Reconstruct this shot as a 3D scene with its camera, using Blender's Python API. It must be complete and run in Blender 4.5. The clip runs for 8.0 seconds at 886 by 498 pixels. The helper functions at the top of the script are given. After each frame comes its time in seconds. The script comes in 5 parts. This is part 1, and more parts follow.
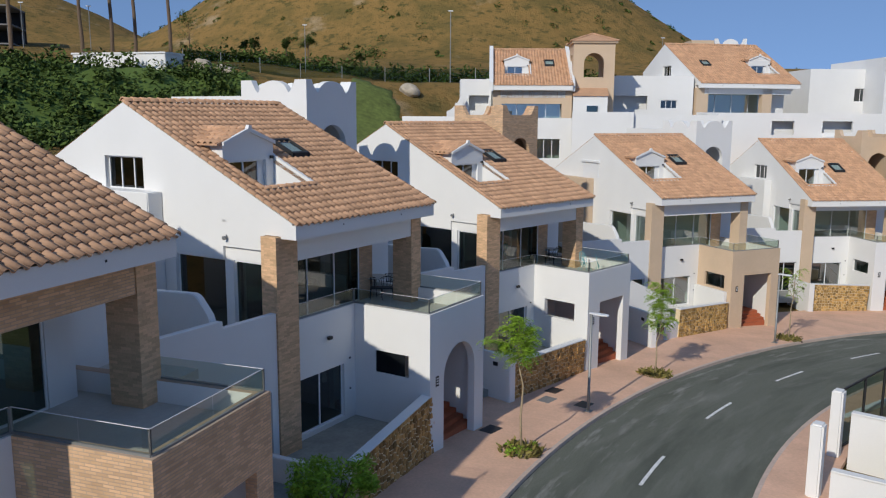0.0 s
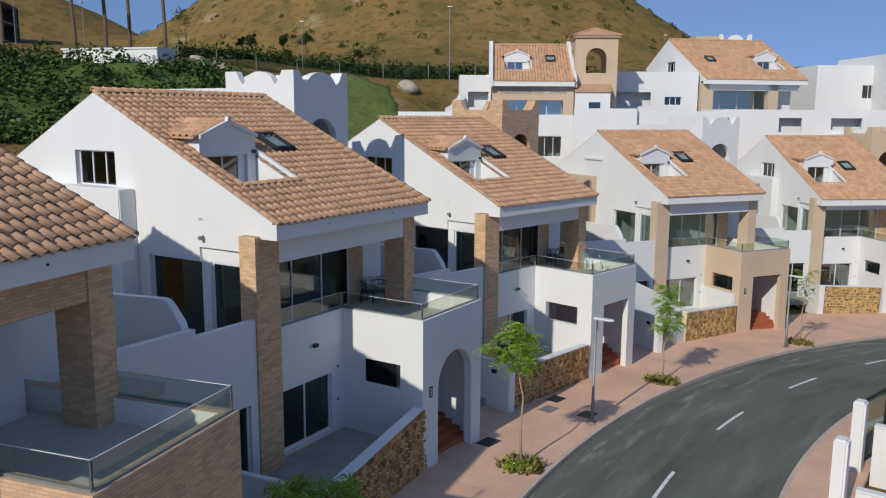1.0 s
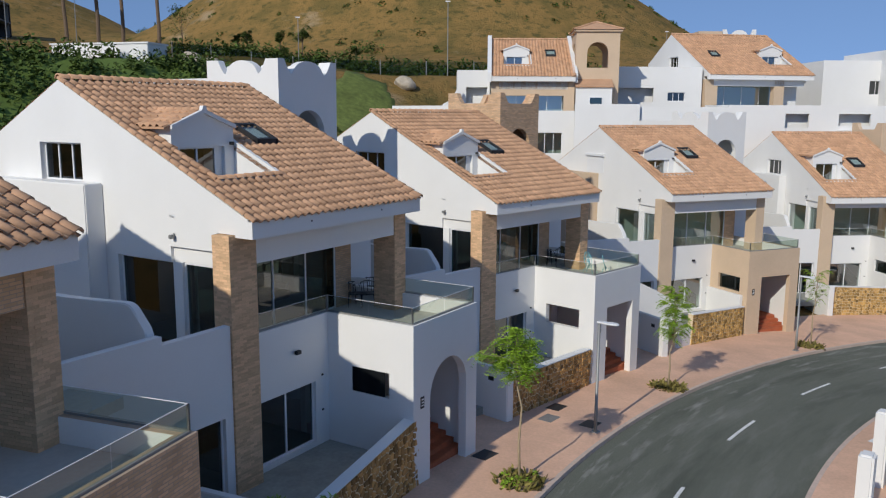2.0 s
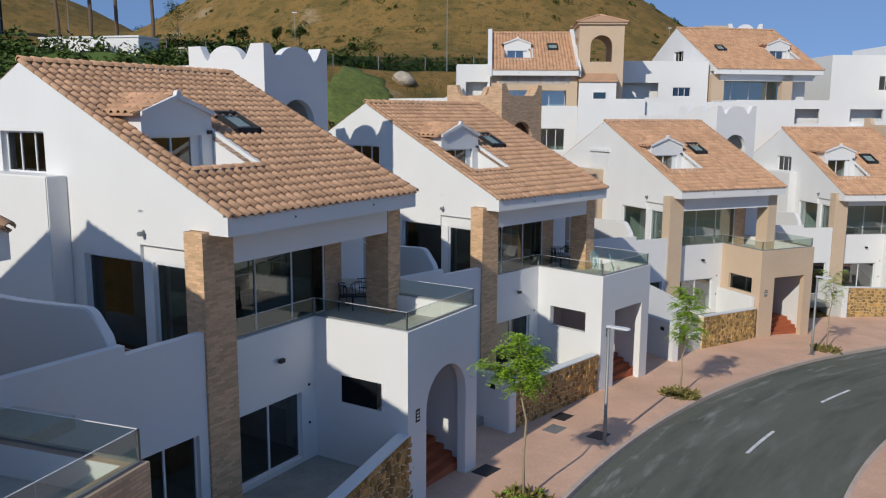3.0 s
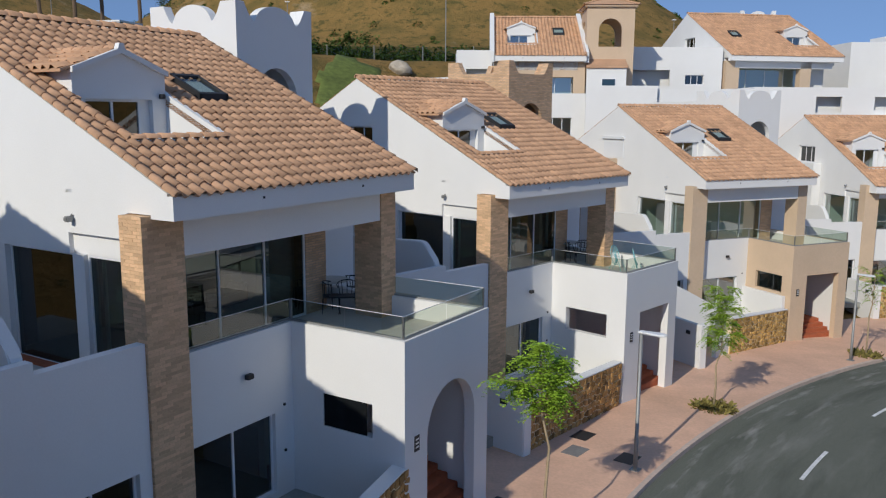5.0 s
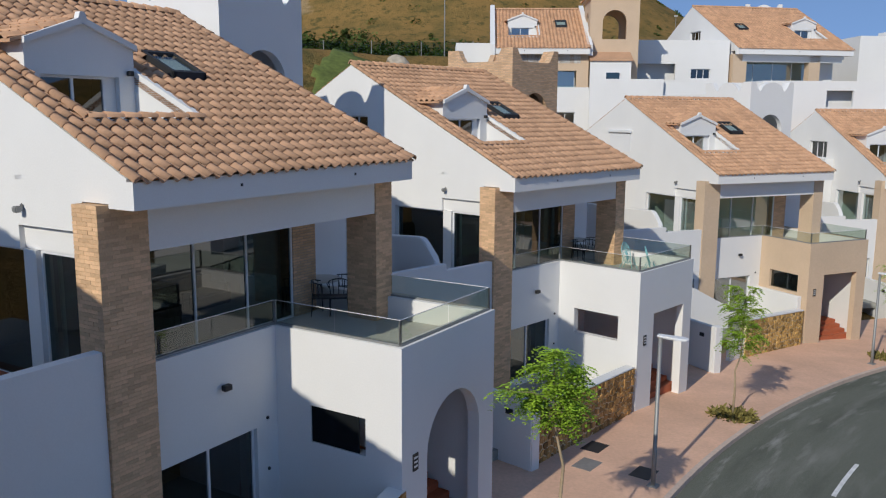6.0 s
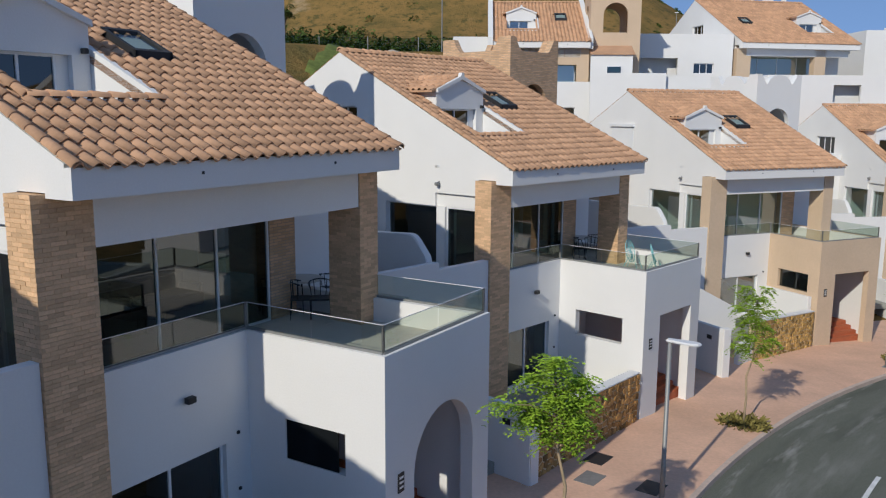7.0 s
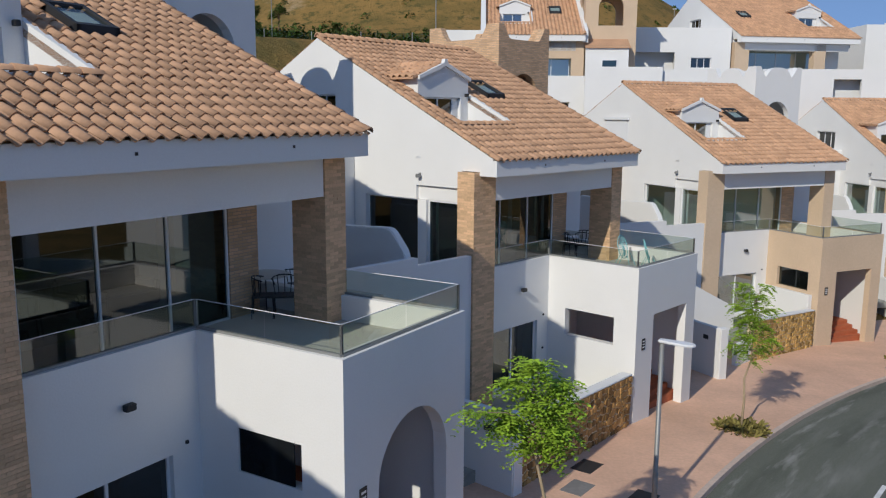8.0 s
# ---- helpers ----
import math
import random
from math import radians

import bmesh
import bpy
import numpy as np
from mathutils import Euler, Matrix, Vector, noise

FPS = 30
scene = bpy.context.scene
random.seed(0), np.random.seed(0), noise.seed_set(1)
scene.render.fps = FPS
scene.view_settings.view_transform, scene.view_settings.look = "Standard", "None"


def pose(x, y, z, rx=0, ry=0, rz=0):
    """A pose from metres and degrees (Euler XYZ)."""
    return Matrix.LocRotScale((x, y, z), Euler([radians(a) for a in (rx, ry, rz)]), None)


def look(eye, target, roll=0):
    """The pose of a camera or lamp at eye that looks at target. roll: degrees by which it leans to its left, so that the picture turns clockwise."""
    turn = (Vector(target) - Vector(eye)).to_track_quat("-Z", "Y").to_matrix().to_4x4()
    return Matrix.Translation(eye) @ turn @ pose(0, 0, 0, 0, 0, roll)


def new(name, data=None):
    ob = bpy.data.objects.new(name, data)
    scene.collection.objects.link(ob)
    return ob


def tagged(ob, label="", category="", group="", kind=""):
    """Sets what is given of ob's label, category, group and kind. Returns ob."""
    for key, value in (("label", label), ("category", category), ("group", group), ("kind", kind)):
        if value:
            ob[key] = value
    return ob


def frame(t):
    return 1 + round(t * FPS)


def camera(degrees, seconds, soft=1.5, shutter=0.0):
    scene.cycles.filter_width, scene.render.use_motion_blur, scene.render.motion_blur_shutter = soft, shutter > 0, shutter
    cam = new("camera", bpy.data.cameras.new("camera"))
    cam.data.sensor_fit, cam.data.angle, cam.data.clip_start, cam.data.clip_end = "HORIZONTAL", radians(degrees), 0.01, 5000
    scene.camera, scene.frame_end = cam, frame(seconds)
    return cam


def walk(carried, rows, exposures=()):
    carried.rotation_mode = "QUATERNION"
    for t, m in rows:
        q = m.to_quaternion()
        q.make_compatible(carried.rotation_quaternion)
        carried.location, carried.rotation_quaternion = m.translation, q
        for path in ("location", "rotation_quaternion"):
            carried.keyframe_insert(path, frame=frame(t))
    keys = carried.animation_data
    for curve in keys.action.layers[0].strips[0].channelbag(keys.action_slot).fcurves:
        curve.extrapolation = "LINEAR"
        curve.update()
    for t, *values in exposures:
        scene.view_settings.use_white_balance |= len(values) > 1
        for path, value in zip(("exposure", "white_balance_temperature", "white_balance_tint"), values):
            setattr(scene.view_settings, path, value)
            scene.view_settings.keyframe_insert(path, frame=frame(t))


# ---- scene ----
cam = camera(57.2, 8.0, soft=1.2)
PATH = [
    (0.0, -0.031, 0.152, 11.499, 80.679, -0.340, 0.080),
    (0.5, 0.041, 0.985, 11.394, 80.666, -0.338, 0.107),
    (1.0, 0.168, 2.009, 11.239, 80.657, -0.352, 0.123),
    (1.5, 0.303, 2.897, 11.096, 80.638, -0.330, 0.129),
    (3.0, 0.459, 5.809, 10.581, 80.605, -0.331, 0.111),
    (3.5, 0.403, 6.811, 10.395, 80.573, -0.352, 0.049),
    (4.0, 0.390, 7.828, 10.164, 80.589, -0.336, 0.010),
    (4.5, 0.347, 8.763, 9.942, 80.579, -0.319, -0.028),
    (6.0, 0.231, 11.600, 9.316, 80.563, -0.338, -0.214),
    (6.5, 0.293, 12.403, 9.154, 80.568, -0.305, -0.232),
    (7.0, 0.423, 13.165, 9.000, 80.540, -0.329, -0.276),
    (7.5, 0.620, 13.830, 8.824, 80.561, -0.326, -0.319),
    (8.0, 0.937, 14.441, 8.662, 80.510, -0.353, -0.369),]
walk(cam, [(t, pose(x, y, z, rx, ry, rz)) for t, x, y, z, rx, ry, rz in PATH])

# ---- light ----
SUN_AZIMUTH, SUN_HEIGHT = 58.0, 31.6        # the way the light travels, and the sun's height
world = bpy.data.worlds.new("world")
scene.world = world
world.use_nodes = True
sky = world.node_tree.nodes.new("ShaderNodeTexSky")
sky.sky_type, sky.sun_disc = "NISHITA", False
sky.sun_elevation, sky.sun_rotation = radians(SUN_HEIGHT), radians(270 - SUN_AZIMUTH)
sky.air_density, sky.dust_density, sky.ozone_density, sky.altitude = 1.15, 0.0, 2.7, 2600
back = world.node_tree.nodes["Background"]
back.inputs["Strength"].default_value = 0.165
coord, lift, place = (world.node_tree.nodes.new(k) for k in ("ShaderNodeTexCoord", "ShaderNodeVectorMath", "ShaderNodeVectorMath"))
lift.operation, place.operation = "ADD", "NORMALIZE"        # clear mountain air: the deep blue reaches far down
lift.inputs[1].default_value = (0, 0, 0.40)
world.node_tree.links.new(coord.outputs["Generated"], lift.inputs[0])
world.node_tree.links.new(lift.outputs[0], place.inputs[0])
world.node_tree.links.new(place.outputs[0], sky.inputs["Vector"])
world.node_tree.links.new(sky.outputs[0], back.inputs["Color"])
sun = new("sun", bpy.data.lights.new("sun", "SUN"))
sun.data.energy, sun.data.angle, sun.data.color = 3.0, radians(0.6), (1.0, 0.945, 0.83)
a, e = radians(SUN_AZIMUTH), radians(SUN_HEIGHT)
sun.matrix_world = look((0, 0, 60), (math.cos(a) * math.cos(e), math.sin(a) * math.cos(e), 60 - math.sin(e)))
scene.view_settings.exposure = 0.09


# ---- materials ----
def material(name, color, rough=0.8, metal=0.0, spread=0.1, grain=8.0, bump=0.15, stain=0.12, stain_size=0.6, per="", spec=0.3, dist=0.01, vary=(0.72, 1.25)):
    """A surface with grain, broad stains and fine relief; per: 'object' or 'island' varies it piece by piece."""
    m = bpy.data.materials.new(name)
    m.use_nodes = True
    n, l = m.node_tree.nodes, m.node_tree.links
    b = n["Principled BSDF"]
    b.inputs["Roughness"].default_value, b.inputs["Metallic"].default_value = rough, metal
    b.inputs["Specular IOR Level"].default_value = spec
    pos = n.new("ShaderNodeTexCoord")
    out = "Object"
    fine, broad = n.new("ShaderNodeTexNoise"), n.new("ShaderNodeTexNoise")
    fine.inputs["Scale"].default_value, fine.inputs["Detail"].default_value = grain, 6
    broad.inputs["Scale"].default_value, broad.inputs["Detail"].default_value, broad.inputs["Roughness"].default_value = stain_size, 9, 0.62
    l.new(pos.outputs[out], fine.inputs["Vector"])
    l.new(pos.outputs[out], broad.inputs["Vector"])
    value = None
    for source, amount in ((fine.outputs["Fac"], spread), (broad.outputs["Fac"], stain)):
        r = n.new("ShaderNodeMapRange")
        r.inputs["From Min"].default_value, r.inputs["From Max"].default_value = 0.25, 0.75
        r.inputs["To Min"].default_value, r.inputs["To Max"].default_value = 1 - amount, 1 + amount
        l.new(source, r.inputs["Value"])
        if value:
            t = n.new("ShaderNodeMath")
            t.operation = "MULTIPLY"
            l.new(value, t.inputs[0]), l.new(r.outputs[0], t.inputs[1])
            value = t.outputs[0]
        else:
            value = r.outputs[0]
    if per:
        if per == "object":
            src = n.new("ShaderNodeObjectInfo").outputs["Random"]
        else:
            src = n.new("ShaderNodeNewGeometry").outputs["Random Per Island"]
        r = n.new("ShaderNodeMapRange")
        r.inputs["To Min"].default_value, r.inputs["To Max"].default_value = vary
        l.new(src, r.inputs["Value"])
        t = n.new("ShaderNodeMath")
        t.operation = "MULTIPLY"
        l.new(value, t.inputs[0]), l.new(r.outputs[0], t.inputs[1])
        value = t.outputs[0]
    hsv = n.new("ShaderNodeHueSaturation")
    hsv.inputs["Color"].default_value = (*color, 1)
    l.new(value, hsv.inputs["Value"])
    l.new(hsv.outputs[0], b.inputs["Base Color"])
    bp = n.new("ShaderNodeBump")
    bp.inputs["Strength"].default_value, bp.inputs["Distance"].default_value = bump, dist
    l.new(fine.outputs["Fac"], bp.inputs["Height"])
    l.new(bp.outputs[0], b.inputs["Normal"])
    return m


def glass_material(name, tint, ior):
    """A window pane: a clear, tinted sheet with real gloss."""
    m = bpy.data.materials.new(name)
    m.use_nodes = True
    n, l = m.node_tree.nodes, m.node_tree.links
    n.remove(n["Principled BSDF"])
    clear, gloss, mix, facing = n.new("ShaderNodeBsdfTransparent"), n.new("ShaderNodeBsdfGlossy"), n.new("ShaderNodeMixShader"), n.new("ShaderNodeLayerWeight")
    clear.inputs["Color"].default_value = (*tint, 1)
    gloss.inputs["Roughness"].default_value = 0.02
    facing.inputs["Blend"].default_value = 0.5
    rise, gain = n.new("ShaderNodeMath"), n.new("ShaderNodeMapRange")
    rise.operation = "POWER"
    rise.inputs[1].default_value = 4.5
    gain.inputs["To Min"].default_value = 1.7 * ((ior - 1) / (ior + 1)) ** 2     # both faces of the sheet
    l.new(facing.outputs["Facing"], rise.inputs[0]), l.new(rise.outputs[0], gain.inputs["Value"])
    l.new(gain.outputs[0], mix.inputs[0]), l.new(clear.outputs[0], mix.inputs[1]), l.new(gloss.outputs[0], mix.inputs[2])
    l.new(mix.outputs[0], n["Material Output"].inputs["Surface"])
    return m


WHITE = material("white_stucco", (0.74, 0.735, 0.72), 0.9, spread=0.02, grain=30, bump=0.25, stain=0.035, stain_size=0.35)
BEIGE = material("beige_render", (0.58, 0.44, 0.31), 0.9, spread=0.05, grain=14, bump=0.3, stain=0.07)
BRICK = material("beige_brick", (0.67, 0.44, 0.26), 0.9, spread=0.10, grain=25, bump=0.4, stain=0.1, per="island", vary=(0.8, 1.16))
TILE = material("terracotta_tile", (0.53, 0.315, 0.190), 0.85, spread=0.10, grain=12, bump=0.3, stain=0.14, stain_size=1.1, per="island", vary=(0.84, 1.13))
TILE_PIECE = material("terracotta_tile_piece", (0.53, 0.315, 0.190), 0.85, spread=0.10, grain=12, bump=0.3, stain=0.14, stain_size=1.1, per="object", vary=(0.84, 1.13))
PAVING = material("red_paving", (0.72, 0.45, 0.31), 0.85, spread=0.08, grain=10, bump=0.2, stain=0.16, stain_size=0.5)
KERB = material("kerb_concrete", (0.58, 0.45, 0.37), 0.9, spread=0.1)
PAINT = material("road_paint", (0.72, 0.72, 0.70), 0.8, spread=0.15, stain=0.2, stain_size=3)
# terrace floor toned down: the patio's shade is in the colour
PATIO = material("shaded_patio_floor", (0.30, 0.305, 0.275), 0.8, spread=0.1, stain=0.22, stain_size=1.2)
TERRACE = material("terrace_floor", (0.52, 0.50, 0.45), 0.8, spread=0.06, stain=0.12)
STEP = material("red_step_tile", (0.42, 0.12, 0.055), 0.7, spread=0.1, stain=0.1)
STONE = material("ochre_stone", (0.46, 0.29, 0.10), 0.9, spread=0.2, grain=14, bump=0.6, vary=(0.45, 1.5), per="island", stain=0.2, stain_size=2)
STONE_PIECE = material("ochre_stone_piece", (0.40, 0.225, 0.08), 0.9, spread=0.2, grain=14, bump=0.6, vary=(0.45, 1.5), per="object", stain=0.2, stain_size=2)
MORTAR = material("mortar", (0.66, 0.53, 0.34), 0.95, spread=0.1)
FRAME = material("white_aluminium", (0.72, 0.73, 0.74), 0.4, spread=0.01, stain=0.02, bump=0.02)
STEEL = material("brushed_steel", (0.27, 0.275, 0.27), 0.5, metal=0.35, spread=0.02, bump=0.02)
DARK = material("dark_metal", (0.03, 0.03, 0.032), 0.5, spread=0.05, bump=0.05)
# dark grey plaster: the gloom of unlit rooms is in the colour
ROOM = material("dim_room_plaster", (0.20, 0.20, 0.19), 0.9, spread=0.03)
WOOD = material("dark_wood", (0.10, 0.06, 0.035), 0.6, spread=0.15)
GLASS = glass_material("window_glass", (0.075, 0.16, 0.15), 1.8)
SIDEGLASS = glass_material("shaded_window_glass", (0.07, 0.14, 0.128), 1.6)
PALEGLASS = glass_material("pale_window_glass", (0.66, 0.80, 0.75), 2.5)
RAILGLASS = glass_material("balustrade_glass", (0.68, 0.755, 0.69), 1.65)


def asphalt_material(cx, cy, r):
    """Worn asphalt: wheel lanes round the bend's centre, dusty pale drifts, dark patches and fine stone."""
    m = bpy.data.materials.new("asphalt")
    m.use_nodes = True
    n, l = m.node_tree.nodes, m.node_tree.links
    b = n["Principled BSDF"]
    b.inputs["Roughness"].default_value, b.inputs["Specular IOR Level"].default_value = 0.8, 0.3
    pos, sep = n.new("ShaderNodeTexCoord"), n.new("ShaderNodeSeparateXYZ")
    l.new(pos.outputs["Object"], sep.inputs[0])

    def calc(op, a_, b_=None):
        t = n.new("ShaderNodeMath")
        t.operation = op
        for k, v in enumerate((a_, b_)):
            if isinstance(v, (int, float)):
                t.inputs[k].default_value = v
            elif v is not None:
                l.new(v, t.inputs[k])
        return t.outputs[0]

    dx, dy = calc("SUBTRACT", sep.outputs["X"], cx), calc("SUBTRACT", sep.outputs["Y"], cy)
    across = calc("SUBTRACT", calc("SQRT", calc("ADD", calc("MULTIPLY", dx, dx), calc("MULTIPLY", dy, dy))), r)
    along = calc("MULTIPLY", calc("ARCTAN2", dy, calc("MULTIPLY", dx, -1)), r)
    flow = n.new("ShaderNodeCombineXYZ")
    l.new(calc("MULTIPLY", along, 0.16), flow.inputs["X"]), l.new(across, flow.inputs["Y"])

    def noise_of(vector, scale, low, high, detail=7, seed=0.0):
        t, g = n.new("ShaderNodeTexNoise"), n.new("ShaderNodeMapRange")
        t.inputs["Scale"].default_value, t.inputs["Detail"].default_value, t.inputs["Roughness"].default_value = scale, detail, 0.62
        mp = n.new("ShaderNodeMapping")
        mp.inputs["Location"].default_value = (seed, seed * 1.7, 0)
        l.new(vector, mp.inputs["Vector"]), l.new(mp.outputs[0], t.inputs["Vector"])
        g.inputs["From Min"].default_value, g.inputs["From Max"].default_value = low, high
        l.new(t.outputs["Fac"], g.inputs["Value"])
        return g.outputs[0]

    def over(base, color, amount):
        mix = n.new("ShaderNodeMix")
        mix.data_type = "RGBA"
        if isinstance(base, tuple):
            mix.inputs[6].default_value = (*base, 1)
        else:
            l.new(base, mix.inputs[6])
        mix.inputs[7].default_value = (*color, 1)
        l.new(amount, mix.inputs[0])
        return mix.outputs[2]

    fine = noise_of(pos.outputs["Object"], 32, 0.3, 0.7, 4)
    c = over((0.108, 0.116, 0.088), (0.165, 0.172, 0.140), fine)
    c = over(c, (0.075, 0.082, 0.062), calc("MULTIPLY", noise_of(flow.outputs[0], 0.75, 0.48, 0.68, 6, 5.0), 0.75))
    c = over(c, (0.235, 0.235, 0.205), calc("MULTIPLY", noise_of(flow.outputs[0], 1.1, 0.52, 0.78, 9, 11.0), 0.7))
    drift = calc("MULTIPLY", noise_of(flow.outputs[0], 2.3, 0.54, 0.70, 10, 23.0), calc("MAXIMUM", 0.0, calc("MULTIPLY", across, 0.24)))
    c = over(c, (0.40, 0.39, 0.36), drift)
    l.new(c, b.inputs["Base Color"])
    bp = n.new("ShaderNodeBump")
    bp.inputs["Strength"].default_value, bp.inputs["Distance"].default_value = 0.45, 0.008
    l.new(fine, bp.inputs["Height"]), l.new(bp.outputs[0], b.inputs["Normal"])
    return m


def hillside_material():
    """Dry grass broken by olive scrub and pale bare earth, at three sizes."""
    m = bpy.data.materials.new("dry_hillside")
    m.use_nodes = True
    n, l = m.node_tree.nodes, m.node_tree.links
    b = n["Principled BSDF"]
    b.inputs["Roughness"].default_value, b.inputs["Specular IOR Level"].default_value = 0.95, 0.1
    pos = n.new("ShaderNodeTexCoord")
    last = None
    for k, (scale, low, high, color) in enumerate(((0.35, 0.0, 1.0, (0.30, 0.185, 0.062)), (0.10, 0.46, 0.62, (0.165, 0.12, 0.04)), (0.42, 0.52, 0.62, (0.115, 0.095, 0.032)), (0.055, 0.60, 0.70, (0.37, 0.27, 0.155)), (1.3, 0.60, 0.66, (0.075, 0.07, 0.025)))):
        t, r = n.new("ShaderNodeTexNoise"), n.new("ShaderNodeMapRange")
        t.inputs["Scale"].default_value, t.inputs["Detail"].default_value, t.inputs["Roughness"].default_value = scale, 8, 0.68
        mp = n.new("ShaderNodeMapping")
        mp.inputs["Location"].default_value = (k * 31, k * 17, 0)
        l.new(pos.outputs["Object"], mp.inputs["Vector"]), l.new(mp.outputs[0], t.inputs["Vector"])
        r.inputs["From Min"].default_value, r.inputs["From Max"].default_value = low, high
        l.new(t.outputs["Fac"], r.inputs["Value"])
        mix = n.new("ShaderNodeMix")
        mix.data_type = "RGBA"
        mix.inputs[7].default_value = (*color, 1)
        mix.inputs[6].default_value = (*[c * 0.8 for c in color], 1)
        l.new(r.outputs[0], mix.inputs[0])
        if last:
            l.new(last, mix.inputs[6])
        last = mix.outputs[2]
        height = t
    l.new(last, b.inputs["Base Color"])
    bp = n.new("ShaderNodeBump")
    bp.inputs["Strength"].default_value, bp.inputs["Distance"].default_value = 0.8, 0.6
    l.new(height.outputs["Fac"], bp.inputs["Height"]), l.new(bp.outputs[0], b.inputs["Normal"])
    return m


GRASS = hillside_material()
DRYLEAF = material("dry_plant", (0.17, 0.145, 0.045), 0.8, spread=0.1, per="island", spec=0.15, vary=(0.5, 1.5))
LEAF = material("leaf_green", (0.25, 0.39, 0.035), 0.7, spread=0.1, per="island", spec=0.2, vary=(0.6, 1.35))
HEDGE = material("hedge_leaf", (0.070, 0.105, 0.024), 0.8, spread=0.1, per="island", spec=0.15, vary=(0.5, 1.6))
PALEBARK = material("pale_bark", (0.36, 0.28, 0.18), 0.9, spread=0.2, bump=0.4)
BARK = material("bark", (0.15, 0.105, 0.07), 0.9, spread=0.2, bump=0.5)
LAWN = material("lawn", (0.115, 0.145, 0.035), 0.95, spread=0.3, grain=2, stain=0.3, stain_size=0.4, bump=0.8, dist=0.1)
YELLOW = material("yellow_lacquer", (0.65, 0.48, 0.05), 0.4)
TURQUOISE = material("turquoise_cord", (0.22, 0.50, 0.52), 0.5)
# pale green for the bright reflections in a glazed front
PALE_BACKING = material("pale_backing", (0.55, 0.60, 0.54), 0.9, spread=0.06, grain=3)
CONCRETE = material("concrete", (0.22, 0.21, 0.20), 0.9, spread=0.1, stain=0.2)

# near-black sheet that stands in for the shade inside an open porch
OPENING_DARK = material("opening_dark", (0.012, 0.014, 0.016), 0.08, spread=0.05, bump=0.0)


def brick_wall_material(name, color, mortar):
    """Long thin bricks in courses on upright faces, with recessed joints."""
    m = bpy.data.materials.new(name)
    m.use_nodes = True
    n, l = m.node_tree.nodes, m.node_tree.links
    b = n["Principled BSDF"]
    b.inputs["Roughness"].default_value, b.inputs["Specular IOR Level"].default_value = 0.9, 0.2
    pos, sep, add, com = n.new("ShaderNodeTexCoord"), n.new("ShaderNodeSeparateXYZ"), n.new("ShaderNodeMath"), n.new("ShaderNodeCombineXYZ")
    l.new(pos.outputs["Object"], sep.inputs[0])
    l.new(sep.outputs["X"], add.inputs[0]), l.new(sep.outputs["Y"], add.inputs[1])
    l.new(add.outputs[0], com.inputs["X"]), l.new(sep.outputs["Z"], com.inputs["Y"])
    t = n.new("ShaderNodeTexBrick")
    t.inputs["Scale"].default_value, t.inputs["Brick Width"].default_value, t.inputs["Row Height"].default_value = 1.0, 0.25, 0.066
    t.inputs["Mortar Size"].default_value, t.inputs["Bias"].default_value = 0.008, 0.0
    t.inputs["Color1"].default_value = (*[c * 0.82 for c in color], 1)
    t.inputs["Color2"].default_value = (*[min(1, c * 1.15) for c in color], 1)
    t.inputs["Mortar"].default_value = (*mortar, 1)
    l.new(com.outputs[0], t.inputs["Vector"])
    noi, hsv, rng = n.new("ShaderNodeTexNoise"), n.new("ShaderNodeHueSaturation"), n.new("ShaderNodeMapRange")
    noi.inputs["Scale"].default_value, noi.inputs["Detail"].default_value = 1.5, 6
    l.new(pos.outputs["Object"], noi.inputs["Vector"])
    rng.inputs["To Min"].default_value, rng.inputs["To Max"].default_value = 0.75, 1.25
    l.new(noi.outputs["Fac"], rng.inputs["Value"]), l.new(rng.outputs[0], hsv.inputs["Value"])
    l.new(t.outputs["Color"], hsv.inputs["Color"]), l.new(hsv.outputs[0], b.inputs["Base Color"])
    bp = n.new("ShaderNodeBump")
    bp.inputs["Strength"].default_value, bp.inputs["Distance"].default_value, bp.invert = 0.7, 0.012, True
    l.new(t.outputs["Fac"], bp.inputs["Height"]), l.new(bp.outputs[0], b.inputs["Normal"])
    return m


BRICKWALL = brick_wall_material("brick_wall", (0.64, 0.42, 0.25), (0.46, 0.34, 0.25))
NETGLASS = glass_material("net", (0.45, 0.55, 0.48), 1.15)
material_boulder = material("boulder", (0.42, 0.36, 0.28), 0.95, spread=0.2, grain=3, bump=0.6)


# ---- mesh helpers ----
def part(name, bm, mat, parent=None, label="", smooth=False):
    """One mesh object from a bmesh, under a thing or a part."""
    me = bpy.data.meshes.new(name)
    bmesh.ops.remove_doubles(bm, verts=bm.verts, dist=0.0002)
    bmesh.ops.recalc_face_normals(bm, faces=bm.faces)
    bm.to_mesh(me)
    bm.free()
    return part_of(name, me, mat, parent, label, smooth)


def part_of(name, me, mat, parent=None, label="", smooth=False):
    if mat and not me.materials:
        me.materials.append(mat)
    if smooth:
        for p in me.polygons:
            p.use_smooth = True
    ob = new(name, me)
    ob.parent = parent
    if label:
        tagged(ob, label)
    return ob


def box(bm, x0, x1, y0, y1, z0, z1):
    v = [bm.verts.new(p) for p in ((x0, y0, z0), (x1, y0, z0), (x1, y1, z0), (x0, y1, z0), (x0, y0, z1), (x1, y0, z1), (x1, y1, z1), (x0, y1, z1))]
    for f in ((0, 3, 2, 1), (4, 5, 6, 7), (0, 1, 5, 4), (1, 2, 6, 5), (2, 3, 7, 6), (3, 0, 4, 7)):
        bm.faces.new([v[i] for i in f])


